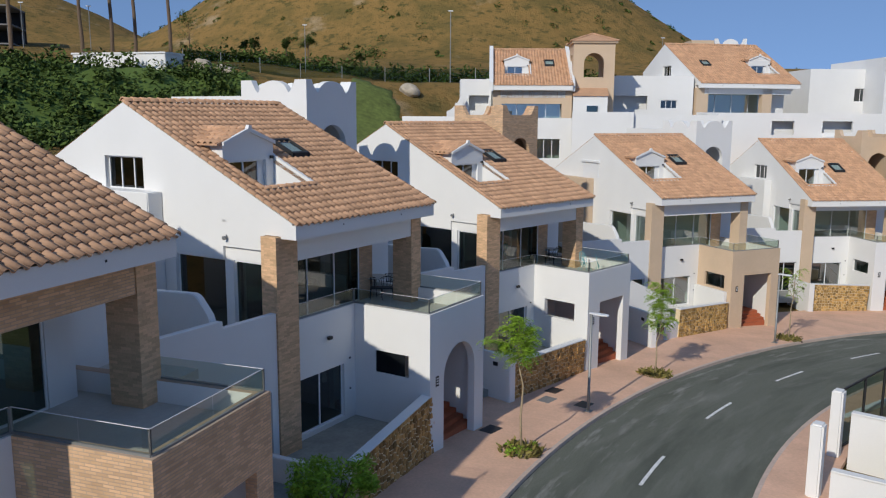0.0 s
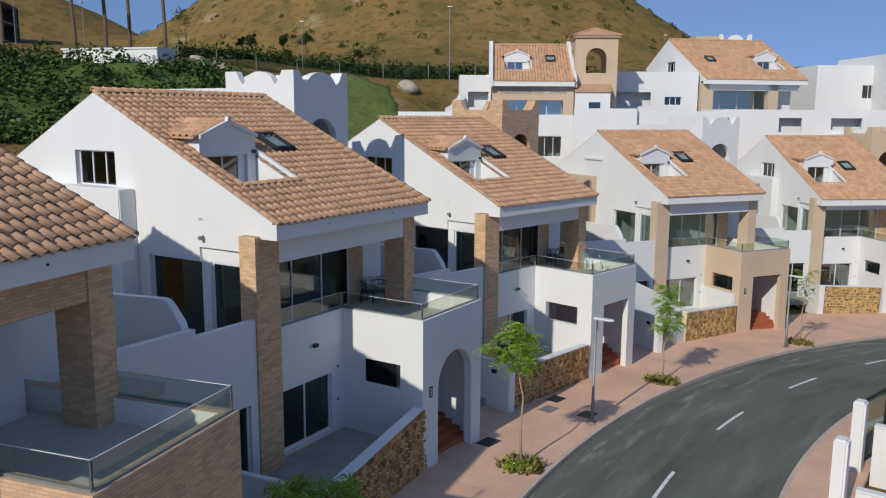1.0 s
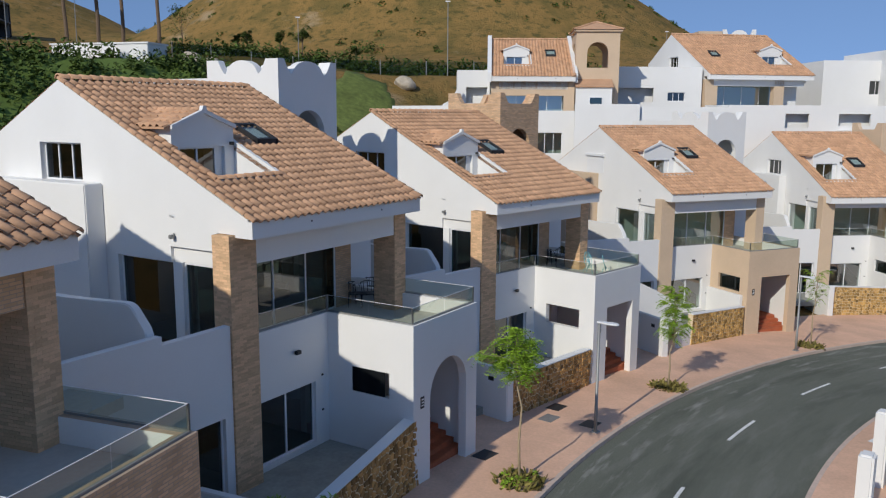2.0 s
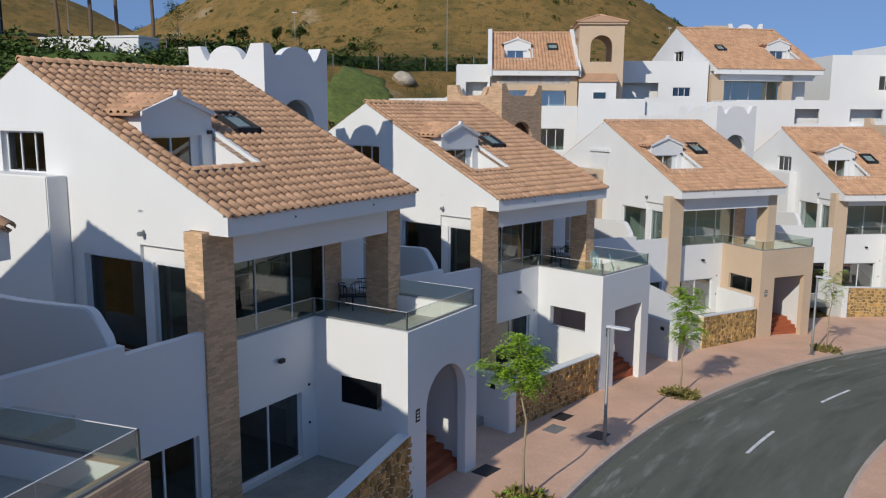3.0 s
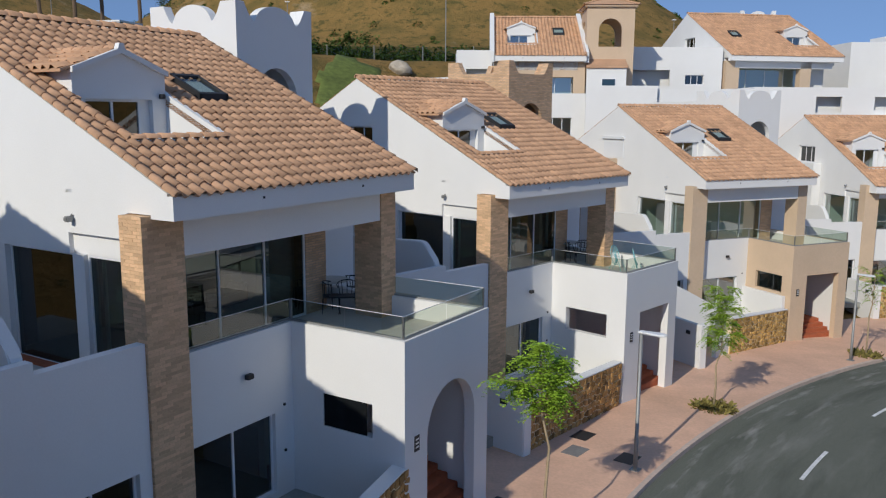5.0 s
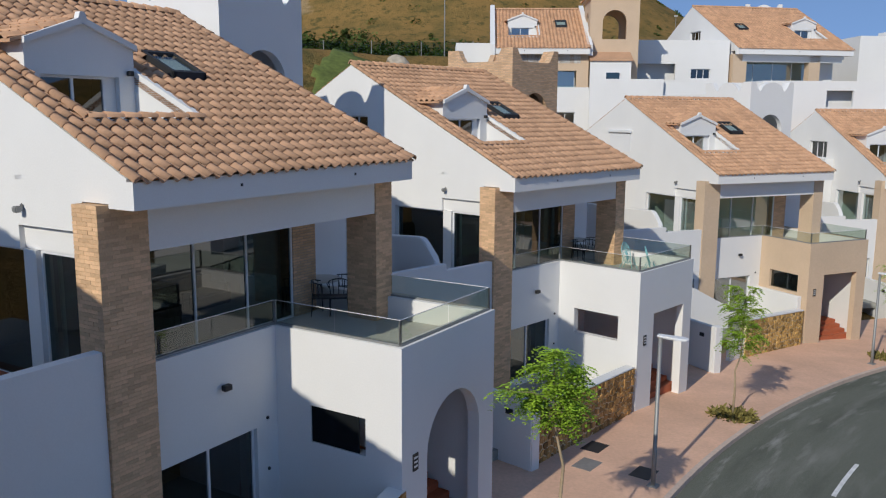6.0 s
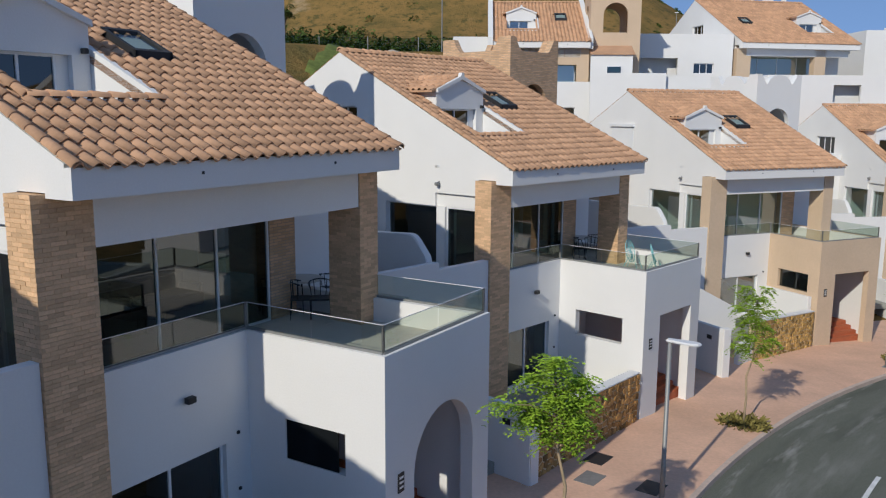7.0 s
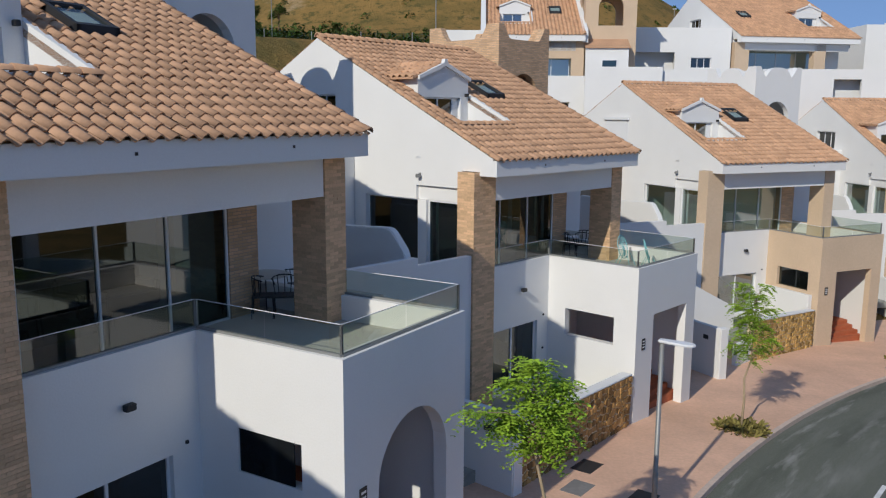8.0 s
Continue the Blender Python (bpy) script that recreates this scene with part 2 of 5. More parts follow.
def boxes(*spans):
    bm = bmesh.new()
    for s in spans:
        box(bm, *s)
    return bm


def sheet(axis, a, p0, p1, q0, q1):
    """One flat glass sheet across axis at a."""
    bm = bmesh.new()
    pts = ((p0, q0), (p1, q0), (p1, q1), (p0, q1))
    bm.faces.new([bm.verts.new((a, p, q) if axis == "x" else (p, a, q)) for p, q in pts])
    return bm


def bevelled(bm, r=0.02):
    bmesh.ops.bevel(bm, geom=bm.edges[:], offset=r, segments=2, affect="EDGES", clamp_overlap=True)
    return bm


def prism(bm, axis, a0, a1, outline):
    """An outline in the other two axes, drawn out along axis."""
    def put(a, p, q):
        return {"x": (a, p, q), "y": (p, a, q), "z": (p, q, a)}[axis]
    lo, hi = ([bm.verts.new(put(a, *p)) for p in outline] for a in (a0, a1))
    bm.faces.new(lo), bm.faces.new(hi[::-1])
    for i in range(len(outline)):
        j = (i + 1) % len(outline)
        bm.faces.new((lo[i], lo[j], hi[j], hi[i]))


def tube(bm, pts, r0, r1, sides=8):
    """A tapering round bar along points."""
    rings = []
    for i, p in enumerate(pts):
        p = Vector(p)
        d = (Vector(pts[min(i + 1, len(pts) - 1)]) - Vector(pts[max(i - 1, 0)])).normalized()
        s = d.orthogonal().normalized()
        t = d.cross(s)
        r = r0 + (r1 - r0) * i / max(1, len(pts) - 1)
        rings.append([bm.verts.new(p + r * (math.cos(2 * math.pi * k / sides) * s + math.sin(2 * math.pi * k / sides) * t)) for k in range(sides)])
    for a_, b_ in zip(rings, rings[1:]):
        for k in range(sides):
            bm.faces.new((a_[k], a_[(k + 1) % sides], b_[(k + 1) % sides], b_[k]))
    bm.faces.new(rings[0][::-1]), bm.faces.new(rings[-1])


def wall_panel(bm, axis, a0, a1, p0, p1, q0, q1, holes=()):
    """A wall a0..a1 thick across axis ('x' or 'y'), p along, q up, with rectangular holes (p0, p1, q0, q1)."""
    ps = sorted({p0, p1, *[h[0] for h in holes], *[h[1] for h in holes]})
    for s, t in zip(ps, ps[1:]):
        gaps = sorted((h[2], h[3]) for h in holes if h[0] <= s and h[1] >= t)
        z = q0
        for g0, g1 in [*gaps, (q1, q1)]:
            if g0 > z + 1e-4:
                box(bm, *((a0, a1, s, t) if axis == "x" else (s, t, a0, a1)), z, g0)
            z = max(z, g1)


def arch_panel(bm, axis, a0, a1, p0, p1, q0, q1, o0, o1, spring, n=14):
    """The same with one round-headed opening o0..o1 from q0 up, its curve starting at spring."""
    put = (lambda s, t, z0, z1: box(bm, a0, a1, s, t, z0, z1)) if axis == "x" else (lambda s, t, z0, z1: box(bm, s, t, a0, a1, z0, z1))
    put(p0, o0, q0, q1), put(o1, p1, q0, q1)
    r, m = (o1 - o0) / 2, (o0 + o1) / 2
    for i in range(n):
        s, t = m - r * math.cos(math.pi * i / n), m - r * math.cos(math.pi * (i + 1) / n)
        zs, zt = spring + r * math.sin(math.pi * i / n), spring + r * math.sin(math.pi * (i + 1) / n)
        prism(bm, axis, a0, a1, [(s, zs), (t, zt), (t, q1), (s, q1)])


def thing(name, m, label, category, group="", kind=""):
    ob = new(name)
    ob.empty_display_size = 0.3
    ob.matrix_world = m
    return tagged(ob, label, category, group, kind)


# ---- ground and street: the street bends round a far centre ----
CX, CY, ROAD_R, HALF = 54.38, -0.22, 54.12, 3.3
HILL_X, HILL_Y = 62.4, -10.6                # the centre round which the slope behind the houses rises
ASPHALT = asphalt_material(CX, CY, ROAD_R)


def street_z(x, y):
    return 0.996 - 0.0459 * x - 0.0366 * y


def polar(rho, ang):
    return CX + rho * math.cos(radians(ang)), CY + rho * math.sin(radians(ang))


def hill_polar(rho, ang):
    return HILL_X + rho * math.cos(radians(ang)), HILL_Y + rho * math.sin(radians(ang))


def smooth(a_, b_, t):
    t = min(1, max(0, (t - a_) / (b_ - a_)))
    return t * t * (3 - 2 * t)


def ground_z(x, y):
    rho = math.hypot(x - HILL_X, y - HILL_Y)
    xs = max(-30, min(70, x))
    back_slope = (-0.06 - 0.083 * xs + 0.008 * min(y, 70)) * (1 - smooth(80, 130, rho))
    near = smooth(74, 84, rho)
    base = (street_z(xs, max(-40, min(y, 70))) - 0.1) * (1 - near) + back_slope * near
    bank = smooth(-5, 55, y)
    z = base - 0.12 + 3.5 * smooth(80, 92, rho) + 5.0 * smooth(94, 108, rho) * smooth(-60, -5, y)
    z += bank * 7.2 * smooth(114, 130, rho) + bank * 7.0 * smooth(134, 200, rho)
    r = math.hypot(x + 6, (y - 290) * 1.0) * (1 + 0.07 * noise.noise((x * 0.015, y * 0.015, 7)))
    z += float(np.interp(r, (0, 20, 36, 52, 66, 76, 86, 96, 108, 130), (49, 47.5, 44, 36.5, 27.5, 20, 12, 5.5, 1.5, 0)))
    z += 40 * math.exp(-(((x + 178) / 66) ** 2 + ((y - 330) / 80) ** 2))
    if rho > 112:
        z += 0.5 * noise.noise((x * 0.09, y * 0.09, 0)) + 1.6 * noise.noise((x * 0.02, y * 0.02, 3)) * smooth(130, 200, rho)
    return z


def grid_sheet(name, xs, ys, height, mat, parent=None):
    bm = bmesh.new()
    rows = [[bm.verts.new((x, y, height(x, y))) for x in xs] for y in ys]
    for r, s in zip(rows, rows[1:]):
        for i in range(len(xs) - 1):
            bm.faces.new((r[i], r[i + 1], s[i + 1], s[i]))
    return part(name, bm, mat, parent, smooth=True)


def steps_of(spans):
    out = []
    for a_, b_, d in spans:
        n = max(1, int(round((b_ - a_) / d)))
        out += [a_ + (b_ - a_) * i / n for i in range(n)]
    return out + [spans[-1][1]]


ground = grid_sheet("ground", steps_of([(-2600, -400, 200), (-400, -100, 20), (-100, 60, 2), (60, 200, 10), (200, 400, 20), (400, 2600, 200)]),
                    steps_of([(-1500, -100, 200), (-100, -20, 10), (-20, 130, 2), (130, 360, 5), (360, 460, 20), (460, 3200, 250)]), ground_z, GRASS)
tagged(ground, "dry grassy hillside rising to a rounded hill", "ground", kind="structure")


def ring_sheet(name, r0, r1, a0, a1, up, mat, label, category, deep=0.0, n=90, kind="structure", parent=None):
    """A strip of the street between two radii; deep: how far its inner and outer sides go down."""
    bm = bmesh.new()
    cols = []
    for i in range(n + 1):
        ang = a0 + (a1 - a0) * i / n
        ring = []
        for r, dz in ((r0, -deep), (r0, 0), (r1, 0), (r1, -deep)):
            x, y = polar(r, ang)
            ring.append(bm.verts.new((x, y, street_z(x, y) + up + dz)))
        cols.append(ring)
    for p, q in zip(cols, cols[1:]):
        for k in ((0, 1), (1, 2), (2, 3)) if deep else ((1, 2),):
            bm.faces.new((p[k[0]], p[k[1]], q[k[1]], q[k[0]]))
    return tagged(part(name, bm, mat, parent), label, category, kind=kind)


ring_sheet("road", ROAD_R - HALF, ROAD_R + HALF, 60, 215, 0.0, ASPHALT, "worn dark grey asphalt road, curving", "road", n=150)
ring_sheet("pavement", ROAD_R + HALF + .15, ROAD_R + HALF + 6.5, 60, 215, 0.14, PAVING, "reddish paved footpath beside the houses", "pavement", 0.2, n=150)
ring_sheet("pavement", ROAD_R - HALF - 2.1, ROAD_R - HALF - .15, 60, 215, 0.14, PAVING, "reddish paved footpath on the outer side", "pavement", 0.2, n=150)
ring_sheet("kerb", ROAD_R + HALF, ROAD_R + HALF + .15, 60, 215, 0.145, KERB, "pale pinkish kerb along the road", "kerb", 0.2, n=150)
ring_sheet("kerb", ROAD_R - HALF - .15, ROAD_R - HALF, 60, 215, 0.145, KERB, "pale pinkish kerb along the road", "kerb", 0.2, n=150)


def arc_angle(s):
    """The angle round the centre of a place s metres along the road's middle."""
    return math.degrees(math.atan2(31.89 - CY, 10.64 - CX)) - math.degrees(s / ROAD_R)


for i in range(-4, 9):
    s0 = i * 8.35
    ring_sheet("lane_dash", ROAD_R - 0.06, ROAD_R + 0.06, arc_angle(s0), arc_angle(s0 + 3.05), 0.006, PAINT, "white painted dash on the asphalt", "road marking", n=6, kind="structure")


# ---- roof tiles ----
PITCH, COURSE = 0.278, 0.365


def tile_verts(n=8):
    """One curved roof tile, lying along +y, its nose at y = 0."""
    prof = []
    for i in range(n + 1):
        u = i / n
        prof.append((PITCH * (u - 0.5), 0.075 * math.sin(math.pi * min(1, u / 0.66)) - (0.022 * math.sin(math.pi * (u - 0.66) / 0.34) if u > 0.66 else 0)))
    verts, faces = [], []
    for y, lift in ((0.0, 0.035), (COURSE * 1.08, 0.0)):
        verts += [(x, y, z + lift) for x, z in prof]
    verts += [(x, 0.004, z + 0.035 - 0.024) for x, z in prof]
    k = n + 1
    for i in range(n):
        faces += [(i, i + 1, k + i + 1, k + i), (2 * k + i, 2 * k + i + 1, i + 1, i)]
    return verts, faces


TV, TF = tile_verts()
tile_mesh = bpy.data.meshes.new("roof_tile")
tile_mesh.from_pydata(TV, [], TF)
tile_mesh.materials.append(TILE_PIECE)
for p_ in tile_mesh.polygons:
    p_.use_smooth = p_.index % 2 == 0


def tile_field(parent, m, width, length, skip=lambda x, y: False, pieces=lambda x, y: False, seed=1):
    """Courses of roof tiles on a slope: m lays x across and y up it. Those for which pieces() holds are objects of their own."""
    rnd = random.Random(seed)
    verts, faces = [], []
    nx, ny = int(round(width / PITCH)), int(round(length / COURSE))
    sx, sy = width / (nx * PITCH), length / (ny * COURSE)
    count = 0
    for j in range(ny):
        for i in range(nx):
            x, y = (i + 0.5) * PITCH * sx, j * COURSE * sy
            if skip(x, y + 0.18):
                continue
            t = m @ Matrix.Translation((x + rnd.uniform(-.006, .006), y + rnd.uniform(-.012, .012), rnd.uniform(-.004, .006))) @ pose(0, 0, 0, rnd.uniform(-.6, .6), rnd.uniform(-1.2, 1.2), rnd.uniform(-.8, .8))
            if count < 300 and pieces(x, y):
                ob = new("roof_tile", tile_mesh)
                ob.parent = parent
                ob.matrix_basis = t
                count += 1
            else:
                o = len(verts)
                verts += [t @ Vector(v) for v in TV]
                faces += [tuple(o + k for k in f) for f in TF]
    if verts:
        me = bpy.data.meshes.new("roof_tiles")
        me.from_pydata(verts, [], faces)
        ob = part_of("roof_tiles", me, TILE, parent, smooth=True)
        ob["kind"] = "stuff"


def cap_row(bm, p, q, r=0.11, step=0.365):
    """Half-round cap tiles from p to q, each lapping the next."""
    p, q = Vector(p), Vector(q)
    d = (q - p)
    n = max(1, int(round(d.length / step)))
    d.normalize()
    side = d.cross(Vector((0, 0, 1))).normalized()
    up = side.cross(d)
    for i in range(n):
        a_ = p + (q - p) * (i / n)
        b_ = p + (q - p) * ((i + 1.12) / n)
        rings = []
        for c, rr in ((a_, r * 1.16), (b_, r * 0.84)):
            rings.append([bm.verts.new(c + rr * (math.cos(math.pi * k / 6) * side + math.sin(math.pi * k / 6) * up)) for k in range(7)])
        low = [bm.verts.new(a_ + r * 0.86 * (math.cos(math.pi * k / 6) * side + math.sin(math.pi * k / 6) * up)) for k in range(7)]
        for k in range(6):
            bm.faces.new((rings[0][k], rings[0][k + 1], rings[1][k + 1], rings[1][k]))
            bm.faces.new((low[k], low[k + 1], rings[0][k + 1], rings[0][k]))


def cap_tiles(name, parent, p, q, r, single):
    """A run of cap tiles: each an object of its own, or the run as one."""
    p, q = Vector(p), Vector(q)
    n = max(1, int(round((q - p).length / 0.365)))
    if single:
        for i in range(n):
            bm = bmesh.new()
            cap_row(bm, p + (q - p) * (i / n), p + (q - p) * ((i + 1) / n), r, 10)
            part("cap_tile", bm, TILE_PIECE, parent, smooth=True)
    else:
        bm = bmesh.new()
        cap_row(bm, p, q, r)
        part(name, bm, TILE, parent, smooth=True)["kind"] = "stuff"


def brick_block(bm, x0, x1, y0, y1, z0, z1, seed=0, h=0.066, length=0.25):
    """A pier of separate long bricks with recessed joints round a core."""
    rnd = random.Random(seed)
    box(bm, x0 + 0.009, x1 - 0.009, y0 + 0.009, y1 - 0.009, z0, z1 - 0.01)
    n = int((z1 - z0) / h)
    hh = (z1 - z0) / n
    for k in range(n):
        za, zb = z0 + k * hh + 0.005, z0 + (k + 1) * hh - 0.005
        off = (k % 2) * length / 2
        for face in range(4):
            lo, hi = (x0, x1) if face < 2 else (y0, y1)
            s = lo - off
            while s < hi - 0.01:
                a_, b_ = max(lo, s) + 0.0025, min(hi, s + length) - 0.0025
                s += length
                if b_ - a_ < 0.03:
                    continue
                j = rnd.uniform(-0.003, 0.003)
                if face == 0:
                    box(bm, a_, b_, y0 + j, y0 + 0.06, za, zb)
                elif face == 1:
                    box(bm, a_, b_, y1 - 0.06, y1 + j, za, zb)
                elif face == 2:
                    box(bm, x0 + j, x0 + 0.06, a_, b_, za, zb)
                else:
                    box(bm, x1 - 0.06, x1 + j, a_, b_, za, zb)


def glazing(parent, axis, a, p0, p1, q0, q1, n=2, name="window", depth=0.07, bar=0.05, glass=None):
    """A framed opening across axis at a: its frame with n lights, and a pane in each."""
    w = (p1 - p0) / n
    bm = bmesh.new()
    wall_panel(bm, axis, a, a + depth, p0, p1, q0, q1, [(p0 + i * w + bar * (1 if i == 0 else .5), p0 + (i + 1) * w - bar * (1 if i == n - 1 else .5), q0 + bar, q1 - bar) for i in range(n)])
    win = part(name, bm, FRAME, parent, "white aluminium frame with clear panes")
    for i in range(n):
        part("pane", sheet(axis, a + depth * (0.42 if axis == "x" else 0.5), p0 + i * w + bar * .4, p0 + (i + 1) * w - bar * .4, q0 + bar * .8, q1 - bar * .8), glass or (SIDEGLASS if axis == "x" else GLASS), win)
    return win


def rail(parent, axis, a, p0, p1, z0, h=0.5, panels=2):
    """Frameless glass balustrade on a low parapet, with a slim top edge and a shoe."""
    put = (lambda bm, s, t, d, za, zb: box(bm, a - d, a + d, s, t, za, zb)) if axis == "x" else (lambda bm, s, t, d, za, zb: box(bm, s, t, a - d, a + d, za, zb))
    bm = bmesh.new()
    put(bm, p0, p1, 0.03, z0, z0 + 0.045)
    shoe = part("balustrade", bm, STEEL, parent, "low glass balustrade in a steel shoe")
    for i in range(panels):
        s, t = p0 + (p1 - p0) * i / panels + 0.008, p0 + (p1 - p0) * (i + 1) / panels - 0.008
        pane = part("glass_panel", sheet(axis, a, s, t, z0 + 0.04, z0 + h), RAILGLASS, shoe)
        pane.visible_shadow = False
        bm = bmesh.new()
        put(bm, s, t, 0.008, z0 + h, z0 + h + 0.010)
        part("top_edge", bm, FRAME, shoe)
    for s in (p0, p1):
        bm = bmesh.new()
        put(bm, s - 0.02, s + 0.02, 0.02, z0 + 0.04, z0 + h)
        part("post", bm, STEEL, shoe)


def scallops(bm, axis, a0, a1, p0, p1, z, horn=0.55, hump=0.95):
    """A parapet top with raised corners and one round hump between them."""
    n = 40
    top = []
    for i in range(n + 1):
        u = i / n
        e_ = min(u, 1 - u)
        h = 0.0
        if e_ < 0.10:
            h = horn
        elif e_ < 0.24:
            t = (e_ - 0.10) / 0.14
            h = horn * (1 - math.sin(t * math.pi / 2))
        else:
            t = (u - 0.24) / 0.52
            h = horn * hump * math.sqrt(max(0, 1 - (2 * t - 1) ** 2))
        top.append((p0 + (p1 - p0) * u, z + h))
    for (s, za), (t, zb) in zip(top, top[1:]):
        prism(bm, axis, a0, a1, [(s, z), (t, z), (t, zb + 0.002), (s, za + 0.002)])


def stone_wall(parent, x0, x1, y0, z0, z1, pieces, seed):
    """Rubble stones set proud of a mortar face along x, facing -y, under a white coping."""
    part("wall_core", boxes((x0, x1, y0 - 0.012, y0 + 0.28, z0 - 1.0, z1)), MORTAR, parent, "sandy mortar wall")
    rnd = random.Random(seed)
    seeds = []
    nx, nz = int((x1 - x0) / 0.20), max(2, int((z1 - z0) / 0.18))
    for i in range(nx):
        for k in range(nz):
            seeds.append((x0 + (x1 - x0) * (i + 0.5 + rnd.uniform(-.36, .36)) / nx, z0 + (z1 - z0) * (k + 0.5 + rnd.uniform(-.36, .36)) / nz))
    allv, allf = [], []
    for p in seeds:
        poly = [(x0, z0), (x1, z0), (x1, z1 - 0.02), (x0, z1 - 0.02)]
        for q in seeds:
            if q is p or abs(q[0] - p[0]) > 0.9 or abs(q[1] - p[1]) > 0.9:
                continue
            nxn, nzn = q[0] - p[0], q[1] - p[1]
            c = nxn * (p[0] + q[0]) / 2 + nzn * (p[1] + q[1]) / 2 - 0.016 * math.hypot(nxn, nzn)
            res = []
            for (ax, az), (bx, bz) in zip(poly, poly[1:] + poly[:1]):
                da, db = nxn * ax + nzn * az - c, nxn * bx + nzn * bz - c
                if da <= 0:
                    res.append((ax, az))
                if (da < 0) != (db < 0) and da != db:
                    t = da / (da - db)
                    res.append((ax + t * (bx - ax), az + t * (bz - az)))
            poly = res
            if len(poly) < 3:
                break
        if len(poly) < 3:
            continue
        cx, cz = sum(v[0] for v in poly) / len(poly), sum(v[1] for v in poly) / len(poly)
        proud = rnd.uniform(0.025, 0.06)
        n = len(poly)
        vs = [(x, y0 + 0.03, z) for x, z in poly] + [(cx + (x - cx) * 0.90, y0 - proud, cz + (z - cz) * 0.90) for x, z in poly]
        fs = [tuple(range(n, 2 * n))] + [(i, (i + 1) % n, n + (i + 1) % n, n + i) for i in range(n)]
        if pieces:
            me = bpy.data.meshes.new("stone")
            me.from_pydata(vs, [], fs)
            part_of("stone", me, STONE_PIECE, parent)
        else:
            o = len(allv)
            allv += vs
            allf += [tuple(o + k for k in f) for f in fs]
    if allv:
        me = bpy.data.meshes.new("stones")
        me.from_pydata(allv, [], allf)
        part_of("stones", me, STONE, parent)["kind"] = "stuff"
    part("coping", bevelled(boxes((x0, x1, y0 - 0.04, y0 + 0.32, z1, z1 + 0.045)), 0.012), WHITE, parent, "white wall coping")


def house(m, label, W=7.3, we=3.05, vr=7.6, wr=6.9, up=3.9, upr=7.65, vp=-2.1, street=-4.9, porch="arch", porch_mat=None, tower_mat=None,
          near=False, seed=1, lintel=False, tower=True, gable_hole=True, stone_len=5.0, side_mat=None, side_v=5.8, gate_top=-2.40, dx=0.0, sx=0.0, upper=""):
    """A white three-level terraced house: x along its front, y into it, z = 0 at the terrace parapet's top."""
    h = thing("house", m, label, "house", "row of white houses")
    porch_mat, tower_mat = porch_mat or WHITE, tower_mat or WHITE
    k = (wr - we) / vr                      # the roof's rise
    vend = vr + 5.2                         # the back wall
    floor_z, patio_z = -0.5, -4.05

    def roof_w(v):
        return we + k * v if v < vr else wr - k * (v - vr)

    # gable walls, with the side opening under the roof and the rear window
    for side, (x0, x1) in (("left", (0.0, 0.27)), ("right", (W - 0.27, W))):
        bm = bmesh.new()
        cuts = [0.141, 0.60, 1.25, 3.05, 5.3, 6.7, vr, 8.7, vend]
        for s, t in zip(cuts, cuts[1:]):
            lo = we - 0.42 if t <= 0.61 else 2.87 if t <= 1.26 else 2.37 if t <= 3.06 else 1.95 if t <= 5.31 else -4.6
            if s >= 6.69 and t <= 8.71 and side == "left" and gable_hole:
                prism(bm, "x", x0, x1, [(s, -4.6), (t, -4.6), (t, 3.92), (s, 3.92)])
                lo = 5.04
            prism(bm, "x", x0, x1, [(s, lo), (t, lo), (t, roof_w(t) - 0.005), (s, roof_w(s) - 0.005)])
        part("gable_wall", bm, WHITE, h)
    if gable_hole:
        glazing(h, "x", 0.17, 6.7, 8.7, 3.92, 5.04, 3)
    if not gable_hole:
        part("roller_shutter", boxes((-0.02, -0.001, 6.78, 8.67, 3.98, 5.02)), FRAME, h, "closed white roller shutter")
        part("shutter_box", bevelled(boxes((-0.12, -0.001, 6.7, 8.75, 5.02, 5.18)), 0.01), FRAME, h, "white roller-shutter box")
    part("rear_wall", boxes((0.27, W - 0.27, vend - 0.25, vend, -4.6, roof_w(vend) - 0.1)), WHITE, h)
    part("side_block", bevelled(boxes((-0.60, -0.002, side_v, side_v + 4.8, -4.6, 3.93)), 0.03), side_mat or WHITE, h)

    # roof slab, tiles, verge and ridge caps, fascia
    c0, c1, d0, d1 = 0.72 + dx, 3.03 + dx, 1.92, 3.70        # the terrace cut into the roof
    bm = bmesh.new()
    for x0, x1, s, t in ((0.0, W, 0.145, d0), (0.0, c0, d0, d1), (c1, W, d0, d1), (0.0, c0, d1, 4.6), (c1, W, d1, 4.6), (0.0, W, 4.6, vr), (0.0, W, vr, vend + 0.3)):
        prism(bm, "x", max(x0, .275), min(x1, W - .275), [(s, roof_w(s) - 0.16), (t, roof_w(t) - 0.16), (t, roof_w(t) - 0.02), (s, roof_w(s) - 0.02)])
    roof = part("roof", bm, TILE, h, "terracotta barrel-tiled roof")
    ang = math.degrees(math.atan(k))
    slope_len = math.hypot(vr, wr - we)
    kc = math.cos(radians(ang))
    tile_field(roof, pose(0, -0.06, we - 0.02, ang, 0, 0), W, slope_len,
               skip=lambda x, y: (c0 - 0.05 < x < c1 + 0.03 and d0 - 0.1 < y * kc < d1 - 0.05) or (3.95 + sx < x < 4.93 + sx and 3.62 < y * kc < 4.66) or (abs(x - c0 - 1.155) < 1.12 and d1 - 0.1 < y * kc < 5.55 - abs(x - c0 - 1.155) * 0.75),
               pieces=lambda x, y: near and y < 4.6, seed=seed)
    tile_field(roof, pose(W, vend + 0.2, roof_w(vend + 0.2), ang, 0, 180), W, math.hypot(5.4, 5.4 * k), seed=seed + 50)
